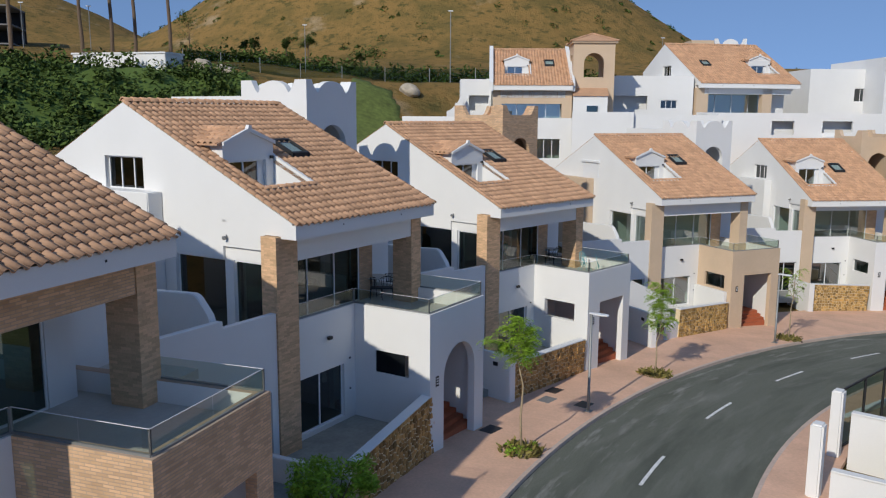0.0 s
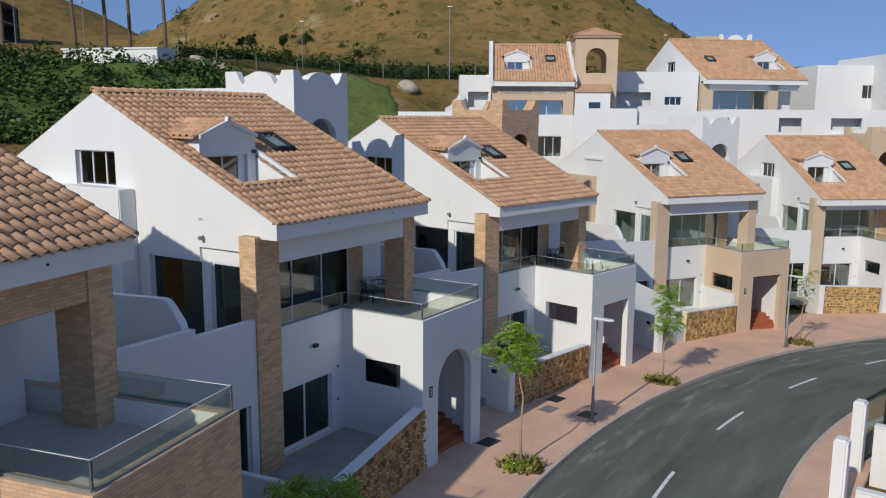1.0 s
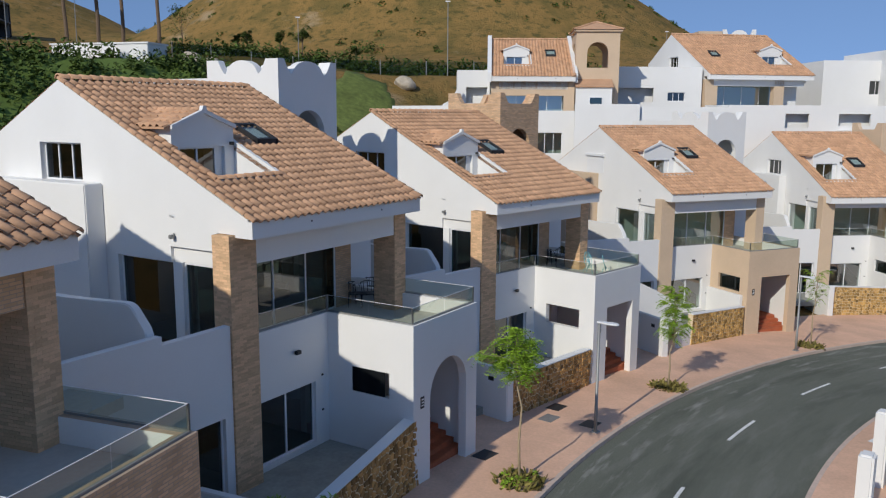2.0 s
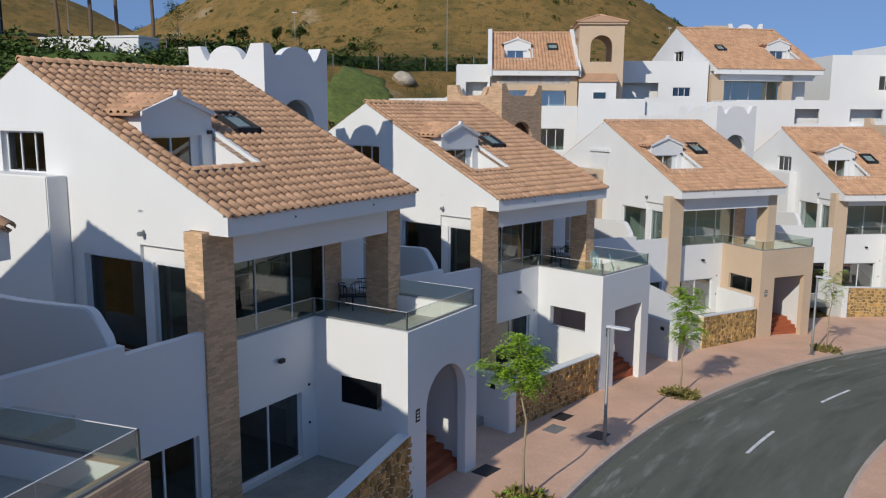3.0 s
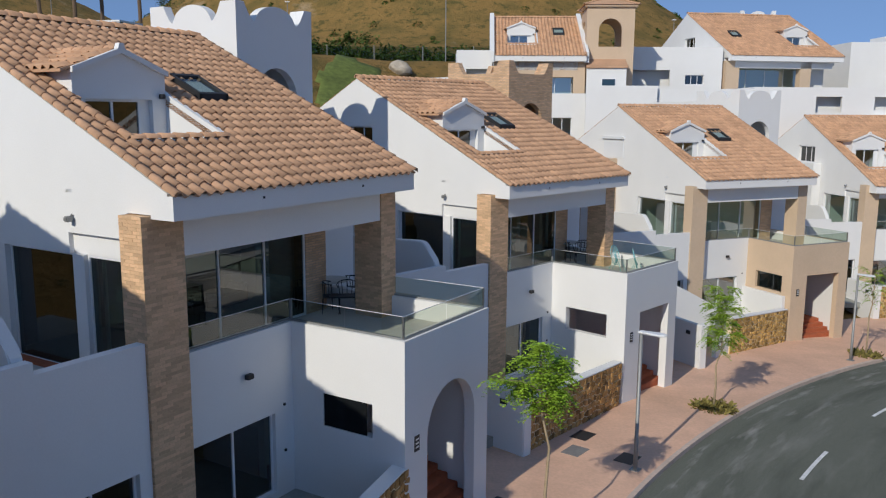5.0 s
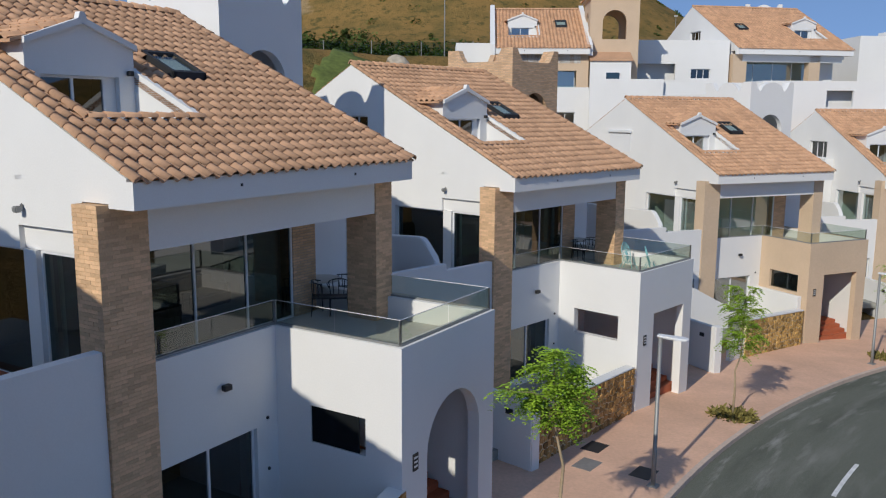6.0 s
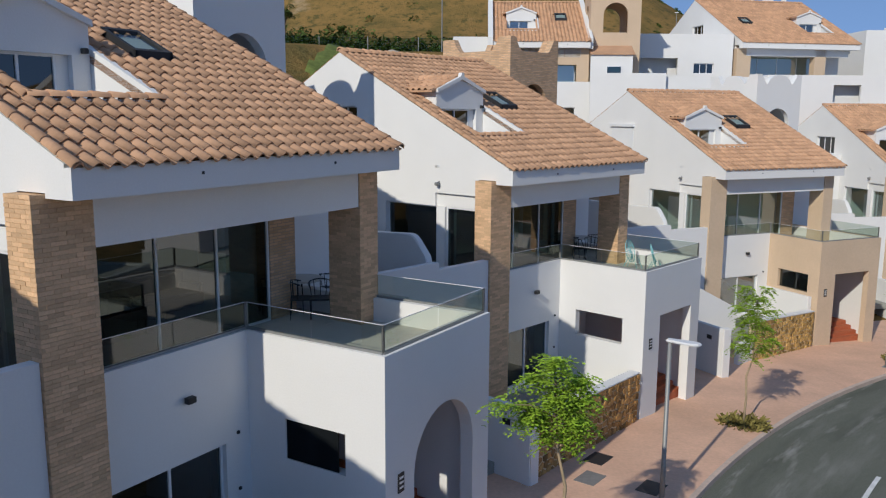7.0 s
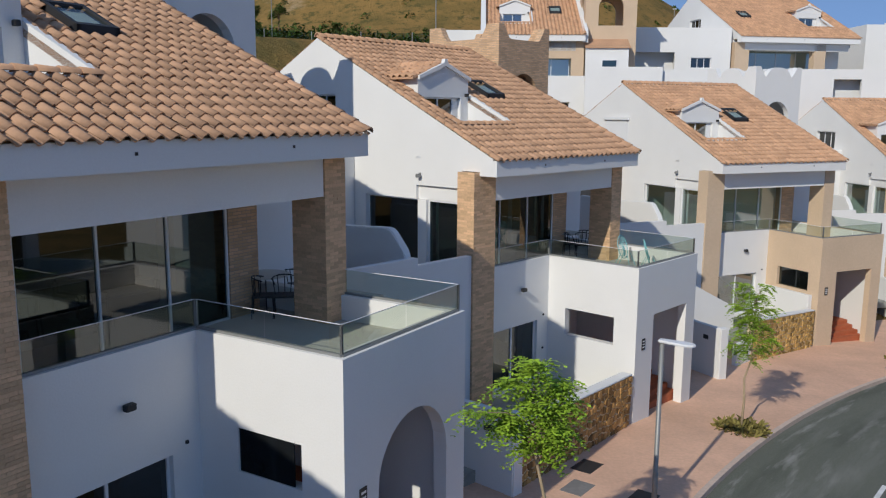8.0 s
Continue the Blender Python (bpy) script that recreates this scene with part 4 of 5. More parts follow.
def street_tree(x, y, height, crown, depth, leaves, lean, seed, label, limbs=12, limb=0):
    """A young street tree: thin bowed trunk, forking limbs, feathery leaf sprays."""
    rnd = random.Random(seed)
    t = thing("tree", pose(x, y, street_z(x, y) + 0.12), label, "tree", "street trees")
    bm = bmesh.new()
    top = height - depth
    tube(bm, [(0, 0, -0.2), (0.05 * lean, 0.02, top * 0.4), (0.02, 0.05, top * 0.75), (0.16 * lean, 0.0, top), (0.22 * lean, 0.02, height - 0.5)], 0.045, 0.018, 8)
    part("trunk", bm, PALEBARK, t, smooth=True)
    bm_leaf = bmesh.new()
    for k in range(limbs):
        u = (k + 0.5) / limbs
        ang, h = 2.4 * k + rnd.random(), top + 0.15 + (depth - 0.35) * u
        reach = crown * rnd.uniform(0.6, 1.0) * (0.75 + 0.6 * u - 0.75 * u * u)
        if k == 6 and limb:
            ang, reach = radians(limb), crown * 2.1
        root = Vector((0.14 * lean, 0, h - 0.3))
        tip = Vector((0.16 * lean + reach * math.cos(ang), reach * math.sin(ang), h + rnd.uniform(0.05, 0.35)))
        mid = (root + tip) / 2 + Vector((0, 0, 0.12))
        bm = bmesh.new()
        tube(bm, [root, mid, tip], 0.016, 0.005, 5)
        part("branch", bm, PALEBARK, t)
        for q in range(leaves):
            f = rnd.random() ** 0.7
            p = root.lerp(mid, f * 2) if f < 0.5 else mid.lerp(tip, f * 2 - 1)
            frond(bm_leaf, p, ang + rnd.gauss(0, 1.0), rnd.uniform(0.28, 0.55), rnd)
    part("crown", bm_leaf, LEAF, t, "feathery light green leaves")["kind"] = "stuff"
    return t


street_tree(2.73, 26.95, 4.85, 0.64, 1.75, 28, -1.0, 11, "young street tree with bright feathery leaves in a planting bed", 13, 215)
street_tree(10.2, 37.85, 4.6, 0.62, 2.5, 22, 1.0, 12, "young upright street tree with bright feathery leaves", 15)
street_tree(20.6, 47.15, 4.5, 0.75, 2.0, 6, 0.6, 13, "young street tree with sparse leaves", 11)
street_tree(31.5, 52.6, 4.2, 0.75, 1.8, 6, 0.6, 14, "young street tree further down the street", 10)


def ground_clump(x, y, size, count, seed):
    rnd = random.Random(seed)
    t = thing("planting_bed", pose(x, y, street_z(x, y) + 0.14), "low green and dry plants round the foot of a tree", "plants", "planting beds")
    bm = bmesh.new()
    box(bm, -size * .8, size * .8, -size * .8, size * .8, -0.05, 0.008)
    part("soil", bm, material_soil, t)
    bm = bmesh.new()
    for _ in range(count):
        a_, r = rnd.uniform(0, 6.28), size * rnd.random() ** 0.6
        p = Vector((r * math.cos(a_), r * math.sin(a_), 0.0))
        d = Vector((rnd.uniform(-1, 1), rnd.uniform(-1, 1), rnd.uniform(0.25, 0.9))).normalized() * rnd.uniform(0.12, 0.34)
        s = d.cross(Vector((rnd.uniform(-1, 1), rnd.uniform(-1, 1), 0.2))).normalized() * 0.035
        bm.faces.new([bm.verts.new(q) for q in (p - s, p + s, p + d * .7 + s * 1.2, p + d, p + d * .7 - s)])
    part("foliage", bm, DRYLEAF, t)["kind"] = "stuff"
    if seed == 20:
        bm = bmesh.new()
        leaf_cloud(bm, [(rnd.uniform(-.5, .5), rnd.uniform(-.5, .5), 0.1, 0.18) for _ in range(9)], 260, 0.08, rnd)
        part("low_shrub", bm, LEAF, t)["kind"] = "stuff"


material_soil = material("soil", (0.16, 0.11, 0.07), 0.95, spread=0.2)
for i, (x, y) in enumerate(((2.73, 26.85), (10.2, 37.75), (20.6, 47.15))):
    ground_clump(x, y, 0.75, 260, 20 + i)


def street_lamp(x, y, turn):
    t = thing("street_lamp", pose(x, y, street_z(x, y) + 0.14, 0, 0, turn), "slim grey steel street lamp with a flat horizontal head", "street lamp", "street lamps")
    bm = bmesh.new()
    tube(bm, [(0, 0, -0.1), (0, 0, 1.0), (0, 0, 1.01), (0, 0, 4.05)], 0.065, 0.05, 12)
    part("pole", bm, STEEL, t, smooth=True)
    part("base_plate", bevelled(boxes((-.14, .14, -.14, .14, -0.02, 0.03)), 0.008), STEEL, t)
    bm = bmesh.new()
    prism(bm, "z", 4.04, 4.10, [(-0.08, -0.09), (0.52, -0.16), (0.70, -0.10), (0.74, 0.0), (0.70, 0.10), (0.52, 0.16), (-0.08, 0.09)])
    part("lamp_head", bevelled(bm, 0.02), FRAME, t, "flat pale grey lamp head")
    part("lens", boxes((0.18, 0.60, -.09, .09, 4.028, 4.038)), FRAME, t)
    return t


street_lamp(5.88, 31.62, -35)
street_lamp(19.3, 46.0, -48)
street_lamp(40.0, 56.0, -70)

for x, y in ((4.85, 34.25), (4.37, 32.88), (1.77, 28.9), (5.85, 32.45)):
    t = thing("drain_cover", pose(x, y, street_z(x, y) + 0.143) @ Matrix.Rotation(math.atan(0.0459), 4, "Y") @ Matrix.Rotation(-math.atan(0.0366), 4, "X") @ pose(0, 0, 0, 0, 0, 55), "dark metal cover set into the paving", "drain cover", "drain covers")
    part("cover", boxes((-.42, .42, -.28, .28, -.02, .006)), CONCRETE if 4.2 < x < 4.6 else DARK, t)

# the shrub before the arched house
t = thing("shrub", pose(-3.0, 20.6, street_z(-3.0, 20.6) + 0.25), "dense bright green shrub by the garden wall", "shrub")
bm = bmesh.new()
rnd = random.Random(5)
for k in range(6):
    tube(bm, [(0, 0, -.2), (0.3 * math.cos(k), 0.3 * math.sin(k), 0.7), (0.55 * math.cos(k), 0.55 * math.sin(k), 1.25)], 0.03, 0.01, 5)
part("stems", bm, BARK, t)
bm = bmesh.new()
leaf_cloud(bm, [(rnd.uniform(-.9, .9), rnd.uniform(-.8, .8), rnd.uniform(0.5, 1.6), 0.4) for _ in range(20)], 5000, 0.085, rnd)
part("leaves", bm, LEAF, t)["kind"] = "stuff"


# ---- properties on the outer side of the road ----
def gate_post(x, y, turn, h):
    t = thing("gate_post", pose(x, y, street_z(x, y), 0, 0, turn), "white rendered gate post with a rounded top", "gate post", "gate posts")
    part("shaft", bevelled(boxes((-.24, .24, -.2, .2, -.3, h)), 0.06), WHITE, t)
    part("slot", boxes((.242, .25, -.06, .06, .3, h - .25)), DARK, t)
    return t


gate_post(14.15, 28.0, 50, 2.6)
gate_post(11.72, 24.3, 52, 2.55)
for (x, y), turn, length, top, label in (((14.35, 27.8), -38, 16.0, 1.85, "white rendered boundary wall behind the gate"), ((11.87, 24.0), -36, 16.0, 1.15, "white rendered boundary wall beside the footpath")):
    w = thing("boundary_wall", pose(x, y, street_z(x, y), 0, 0, turn), label, "wall", "boundary walls")
    part("wall_panel", bevelled(boxes((0.2, length, -.12, .12, -2.0, top)), 0.02), WHITE, w)
    part("coping", bevelled(boxes((0.2, length, -.16, .16, top, top + .06)), 0.015), WHITE, w)
w = thing("fence", pose(14.5, 28.5, street_z(14.5, 28.5) - 0.35, 0, 0, 42), "dark grey metal fence with netting along the footpath", "fence")
part("rail_top", boxes((0.2, 14, -.03, .03, 2.75, 2.82)), DARK, w)
part("rail_low", boxes((0.2, 14, -.03, .03, 0.5, 0.57)), DARK, w)
for i in range(8):
    part("post", boxes((0.2 + i * 1.95, 0.28 + i * 1.95, -.04, .04, -.2, 2.8)), DARK, w)
for i in range(7):
    part("mesh_panel", sheet("y", 0.0, 0.3 + i * 1.95, 2.13 + i * 1.95, 0.57, 2.75), NETGLASS, w)


def outer_house(x, y, turn, label):
    """A low white house across the road: two stepped storeys, garden terrace, glazed front."""
    t = thing("house", pose(x, y, street_z(x, y) - 0.6, 0, 0, turn), label, "house", "houses across the road")
    bm = bmesh.new()
    wall_panel(bm, "y", 0, 0.25, 0, 10, 0, 3.2, [(1.0, 3.6, 0.3, 2.5), (5.2, 8.6, 0.3, 2.5)])
    wall_panel(bm, "y", 7.0, 7.25, 0, 10, 0, 3.2)
    wall_panel(bm, "x", 0, 0.25, 0.25, 7.0, 0, 3.2)
    wall_panel(bm, "x", 9.75, 10, 0.25, 7.0, 0, 3.2)
    part("lower_wall", bm, WHITE, t)
    part("lower_roof", boxes((0.25, 9.75, 0.25, 7.0, 2.9, 3.1)), TERRACE, t)
    bm = bmesh.new()
    wall_panel(bm, "y", 3.0, 3.25, 2.5, 10, 3.2, 5.6, [(3.4, 6.4, 3.4, 5.0)])
    wall_panel(bm, "y", 6.75, 7.0, 2.5, 10, 3.2, 5.6)
    wall_panel(bm, "x", 2.5, 2.75, 3.25, 6.75, 3.2, 5.6)
    wall_panel(bm, "x", 9.75, 10.0, 3.25, 6.75, 3.2, 5.6)
    part("upper_wall", bm, WHITE, t)
    part("upper_roof", boxes((2.3, 10.2, 2.8, 7.2, 5.6, 5.8)), WHITE, t)
    glazing(t, "y", 0.1, 1.0, 3.6, 0.3, 2.5, 2)
    glazing(t, "y", 0.1, 5.2, 8.6, 0.3, 2.5, 3)
    glazing(t, "y", 3.1, 3.4, 6.4, 3.4, 5.0, 2)
    part("garden_terrace", boxes((-1, 11, -4.5, -0.004, -1.5, 0.12)), TERRACE, t)
    part("garden_wall", bevelled(boxes((-1.2, 11.2, -4.75, -4.504, -1.5, 1.0)), 0.02), WHITE, t)


outer_house(22.5, 31.0, -144, "low white stepped house across the road")
outer_house(36.0, 44.0, -136, "low white stepped house behind a garden wall across the road")


# ---- the slope behind: hedge, fences, palms, far trees ----
def scatter_leaves(name, spots, count, size, mat, label, category, seed, tall=1.2):
    rnd = random.Random(seed)
    bm = bmesh.new()
    verts, faces = [], []
    for _ in range(count):
        x, y, r, h = rnd.choice(spots)
        a_, d = rnd.uniform(0, 6.28), r * rnd.random() ** 0.5
        px, py = x + d * math.cos(a_), y + d * math.sin(a_)
        p = Vector((px, py, ground_z(px, py) + h * rnd.random() * (1 - 0.6 * (d / r) ** 2)))
        u = Vector((rnd.uniform(-1, 1), rnd.uniform(-1, 1), rnd.uniform(-.5, .8))).normalized() * size * rnd.uniform(.6, 1.4)
        v = u.cross(Vector((rnd.uniform(-1, 1), rnd.uniform(-1, 1), 1))).normalized() * size * rnd.uniform(.35, .7)
        o = len(verts)
        verts += [p - u, p + v, p + u, p - v]
        faces.append((o, o + 1, o + 2, o + 3))
    bm.free()
    me = bpy.data.meshes.new(name)
    me.from_pydata(verts, [], faces)
    return tagged(part_of(name, me, mat), label, category, kind="stuff")


bm = bmesh.new()
cols = []
for i in range(61):
    col = []
    for j in range(16):
        px, py = hill_polar(107 + 24.5 * j / 15, 130 + 29 * i / 60)
        col.append(bm.verts.new((px, py, ground_z(px, py) + (0.35 + 0.5 * noise.noise((px * .5, py * .5, 1)) if 0 < j < 15 and 0 < i < 60 else -.3))))
    cols.append(col)
for p, q in zip(cols, cols[1:]):
    for j in range(15):
        bm.faces.new((p[j], p[j + 1], q[j + 1], q[j]))
tagged(part("bank_undergrowth", bm, HEDGE, smooth=True), "matted dark creeper over the steep bank", "undergrowth", kind="stuff")
rnd = random.Random(9)
spots = []
for _ in range(420):
    rho, ang = rnd.uniform(108, 131), rnd.uniform(131, 157)
    x, y = hill_polar(rho, ang)
    spots.append((x, y, rnd.uniform(0.9, 2.2), rnd.uniform(0.8, 2.4)))
scatter_leaves("hedge_bank", spots, 42000, 0.24, HEDGE, "dense dark green creeper covering the steep bank", "hedge", 31)
spots = [(x + rnd.uniform(-.8, .8), y + rnd.uniform(-1, 1), 1.3, rnd.uniform(1.6, 3.0)) for k in range(120) for x, y in [(-40 + 62 * k / 119, 128 - 14 * (k / 119) + 5 * math.sin(k * .05))]]
scatter_leaves("hedge_row", spots, 9000, 0.30, HEDGE, "row of green bushes along the foot of the hill", "hedge", 32)
spots = []
for _ in range(150):
    a_, r = rnd.uniform(3.3, 6.2), rnd.uniform(60, 112)
    spots.append((8 + r * math.cos(a_), 290 + r * math.sin(a_), rnd.uniform(.5, 1.6), rnd.uniform(.4, 1.3)))
spots += [(-17.4 + rnd.uniform(-3, 4), 187 + rnd.uniform(-2, 2), 2.0, 2.0) for _ in range(8)]
scatter_leaves("hill_scrub", spots, 5000, 0.32, HEDGE, "scattered low scrub on the dry hillside", "scrub", 33)


def palm(x, y, h, seed):
    rnd = random.Random(seed)
    t = thing("palm_tree", pose(x, y, ground_z(x, y)), "tall bare palm trunk on the slope", "palm tree", "palm trees")
    bm = bmesh.new()
    n = 22
    tube(bm, [(0.1 * math.sin(i * .3), 0, -0.3 + h * i / n + (0.001)) for i in range(n + 1)], 0.27, 0.2, 9)
    part("trunk", bm, BARK, t)
    bm = bmesh.new()
    for k in range(14):
        a_ = k * 2.4
        d = Vector((math.cos(a_), math.sin(a_), 0))
        pts = [Vector((0, 0, h)) + d * r + Vector((0, 0, 0.9 * math.sin(r * 1.3) - r * r * .12)) for r in (0, .6, 1.2, 1.8, 2.4)]
        s = Vector((-d.y, d.x, 0))
        for p, q, w0, w1 in zip(pts, pts[1:], (.05, .3, .35, .25), (.3, .35, .25, .03)):
            bm.faces.new([bm.verts.new(v) for v in (p - s * w0, p + s * w0, q + s * w1, q - s * w1)])
    part("crown", bm, HEDGE, t)


for i, (x, y) in enumerate(((-55.6, 107), (-48.2, 110.9), (-46.1, 115.7), (-45.2, 122), (-39.8, 121))):
    palm(x, y, 9.5 if i == 1 else 16, i)


def far_tree(x, y, h, r, seed, label="small dark round tree on the dry slope"):
    rnd = random.Random(seed)
    z = ground_z(x, y)
    t = thing("tree", pose(x, y, z), label, "tree", "trees on the slope")
    bm = bmesh.new()
    tube(bm, [(0, 0, -.3), (0.1, 0, h * .4), (0, 0.1, h * .8)], 0.14, 0.05, 6)
    for k in range(4):
        tube(bm, [(0, 0, h * .4), (r * .6 * math.cos(k * 1.6), r * .6 * math.sin(k * 1.6), h * .75)], 0.05, 0.02, 5)
    part("trunk", bm, BARK, t)
    bm = bmesh.new()
    cs = [(rnd.uniform(-.6, .6) * r, rnd.uniform(-.6, .6) * r, h * rnd.uniform(.5, .95), r * .42) for _ in range(12)]
    leaf_cloud(bm, cs, 900, 0.24, rnd)
    part("crown", bm, HEDGE, t)["kind"] = "stuff"


for i, (x, y, h, r) in enumerate(((-23.5, 143, 5.2, 1.8), (-27, 142, 3.6, 1.1), (-31.5, 138, 3.2, 1.1), (-52, 170, 9.5, 3.4), (-33.5, 140, 2.6, 1.0), (-14, 138, 2.4, 1.0))):
    far_tree(x, y, h, r, 60 + i)
for k in range(16):
    r_ = 92 - k * 2.2
    far_tree(8 + r_ * math.cos(2.9 + .03 * (k % 5)), 290 + r_ * math.sin(2.9 + .03 * (k % 5)), 4.2 + (k % 3), 1.5, 80 + k, "dark pine on the skyline of the hill")

# white pool building, structure and gabion on the bank
t = thing("service_building", pose(-37.5, 84.0, 15.6, 0, 0, -14), "low white flat-roofed service building", "building")
part("wall", bevelled(boxes((0, 10.5, 0, 3.2, -2.5, 1.75)), 0.04), WHITE, t)
part("roof_slab", boxes((-.1, 10.6, -.1, 3.3, 1.75, 1.9)), WHITE, t)
t = thing("unfinished_building", pose(-75.5, 112, 18.5, 0, 0, 15), "dark unfinished concrete building with open floors", "building")
for k in range(4):
    part("floor_slab", boxes((0, 16.0, 0, 9, k * 2.6 - .2, k * 2.6)), CONCRETE, t)
for i in range(5):
    for j in (0.2, 8.4):
        part("column", boxes((0.2 + i * 3.8, .6 + i * 3.8, j, j + .4, -1.5, 7.8)), CONCRETE, t)
part("back_wall", boxes((0, 16, 8.8, 9, -1, 7.8)), DARK, t)
t = thing("gabion_wall", pose(-60, 92, 16.0, 0, 0, -22), "grey stone-filled gabion wall", "wall")
for i in range(6):
    part("basket", bevelled(boxes((i * 2.6, i * 2.6 + 2.56, 0, 1.2, -1.5, 1.5)), 0.06), CONCRETE, t)

# golf lawn, netting fence and field poles
grid = grid_sheet("lawn", [-15 + 0.5 * i for i in range(38)], [76 + 0.9 * i for i in range(24)], lambda x, y: ground_z(x, y) + (0.25 if ((x + 7.6 + 0.12 * (y - 86)) / 3.7) ** 2 + ((y - 86.5) / 9.5) ** 2 < 1 + 0.5 * noise.noise((x * .5, y * .3, 2)) else -0.9), LAWN)
tagged(grid, "smooth green golf lawn on the slope", "lawn", kind="structure")
t = thing("net_fence", pose(0, 0, 0), "green netting fence at the foot of the hill", "fence")
posts = [(-38 + 6 * i, 121 - 1.9 * i) for i in range(9)]
for (x, y), (x2, y2) in zip(posts, posts[1:]):
    bm = bmesh.new()
    z, z2 = ground_z(x, y), ground_z(x2, y2)
    bm.faces.new([bm.verts.new(p) for p in ((x, y, z - .2), (x2, y2, z2 - .2), (x2, y2, z2 + 2.0), (x, y, z + 2.0))])
    part("net", bm, NETGLASS, t)
    bm = bmesh.new()
    tube(bm, [(x, y, z - .3), (x, y, z + 2.1)], 0.05, 0.05, 6)
    part("post", bm, STEEL, t)
for x, y, h in ((-20.6, 123.2, 6.8), (0.7, 104, 8.6), (39.1, 150, 7.0), (-50, 118, 6.5), (-58.5, 116, 6.0)):
    t = thing("field_pole", pose(x, y, ground_z(x, y)), "thin pale steel pole on the slope", "pole", "field poles")
    bm = bmesh.new()
    tube(bm, [(0, 0, -.3), (0, 0, h)], 0.06, 0.045, 8)
    part("pole", bm, STEEL, t)
    part("head", boxes((-.3, .3, -.1, .1, h, h + .12)), FRAME, t)
rnd = random.Random(4)
for i, (x, y, r) in enumerate(((-4.0, 95.5, 1.2), (-30, 112, 1.0), (-33, 113, 1.4), (-28.5, 110, .8))):
    t = thing("boulder", pose(x, y, ground_z(x, y) + r * .3, 0, 0, i * 40), "pale weathered boulder in dry grass", "boulder", "boulders")
    bm = bmesh.new()
    bmesh.ops.create_icosphere(bm, subdivisions=3, radius=r)
    for v in bm.verts:
        v.co *= 1 + 0.35 * noise.noise(v.co * 0.9 + Vector((i * 9, 0, 0)))
        v.co.z *= 0.7
    part("stone", bm, material_boulder, t)


# ---- terraces and walls of the upper row ----
def block(name, label, category, x0, x1, y0, y1, z0, z1, mat, holes=(), group="", glazed=True, skip_panes=0):
    """A rendered building block: its front pierced where holes (x0, x1, z0, z1) say, rooms behind coloured dark for
    their gloom.
    """
    t = thing(name, pose(x0, y0, z0), label, category, group)
    w, d, h = x1 - x0, y1 - y0, z1 - z0
    bm = bmesh.new()
    wall_panel(bm, "y", 0, 0.25, 0, w, 0, h, [(a_ - x0, b_ - x0, c_ - z0, d_ - z0) for a_, b_, c_, d_ in holes])
    part("front_wall", bm, mat, t)
    part("side_wall", boxes((0, .25, .25, d, 0, h)), mat, t)
    part("side_wall", boxes((w - .25, w, .25, d, 0, h)), mat, t)
    part("roof_slab", boxes((.25, w - .25, .25, d, h - .25, h - .05)), mat, t)
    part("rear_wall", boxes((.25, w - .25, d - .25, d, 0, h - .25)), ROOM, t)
    for a_, b_, c_, d_ in holes[:skip_panes] if glazed else holes:
        part("recess_wall", boxes((a_ - x0 - .4, b_ - x0 + .4, 1.0, 1.1, c_ - z0 - .1, d_ - z0 + .3)), mat, t)
    for a_, b_, c_, d_ in holes[skip_panes:] if glazed else ():
        glazing(t, "y", 0.14, a_ - x0, b_ - x0, c_ - z0, d_ - z0, 3)
    return t


block("annex", "white rendered annex beside the upper house", "building", 1.5, 4.4, 78, 83, 7, 14.9, WHITE, [(2.3, 4.2, 12.0, 13.4)], glazed=False)
block("annex", "white annex with a deep shaded opening", "building", 15.7, 24.0, 80, 86, 7, 15.4, WHITE, [(16.3, 19.6, 12.2, 13.5), (20.9, 22.5, 12.3, 13.1)], skip_panes=1)
block("terrace_wall", "long white retaining wall of the upper terraces", "wall", 14.5, 24.2, 72, 76, 5, 11.7, WHITE, [(19.4, 20.4, 9.2, 10.6)], glazed=False)
block("terrace_wall", "long white retaining wall with small shaded openings", "wall", 24.2, 39.5, 73, 78.9, 5, 11.9, WHITE, [(29.0, 31.0, 10.0, 11.2), (33.5, 36.2, 10.2, 11.2)], glazed=False)
block("terraced_building", "large plain white terraced building", "building", 38.7, 48.5, 88, 98, 6, 16.6, WHITE, [(43.5, 45.5, 13.2, 14.6)])
block("terraced_building", "white building stepping up the slope with a sand-coloured corner", "building", 44.5, 60, 84, 96, 6, 17.6, WHITE, [(46.0, 48.0, 13.0, 14.8)])
block("terrace_wall", "sand-coloured parapet wall behind the street row", "wall", 36.5, 52, 66, 70, 2, 10.2, BEIGE, [(40.2, 41.1, 7.0, 8.6)])
block("roof_room", "small sand-coloured roof room", "building", 28.6, 31.2, 97, 100, 14, 20.3, BEIGE)
t = block("roof_room", "white roof room with a rounded parapet", "building", 31.3, 35.0, 97, 100, 14, 19.6, WHITE)
bm = bmesh.new()
scallops(bm, "y", 0.0, 0.25, 0.0, 3.7, 5.6, 0.9)
part("parapet", bm, WHITE, t)

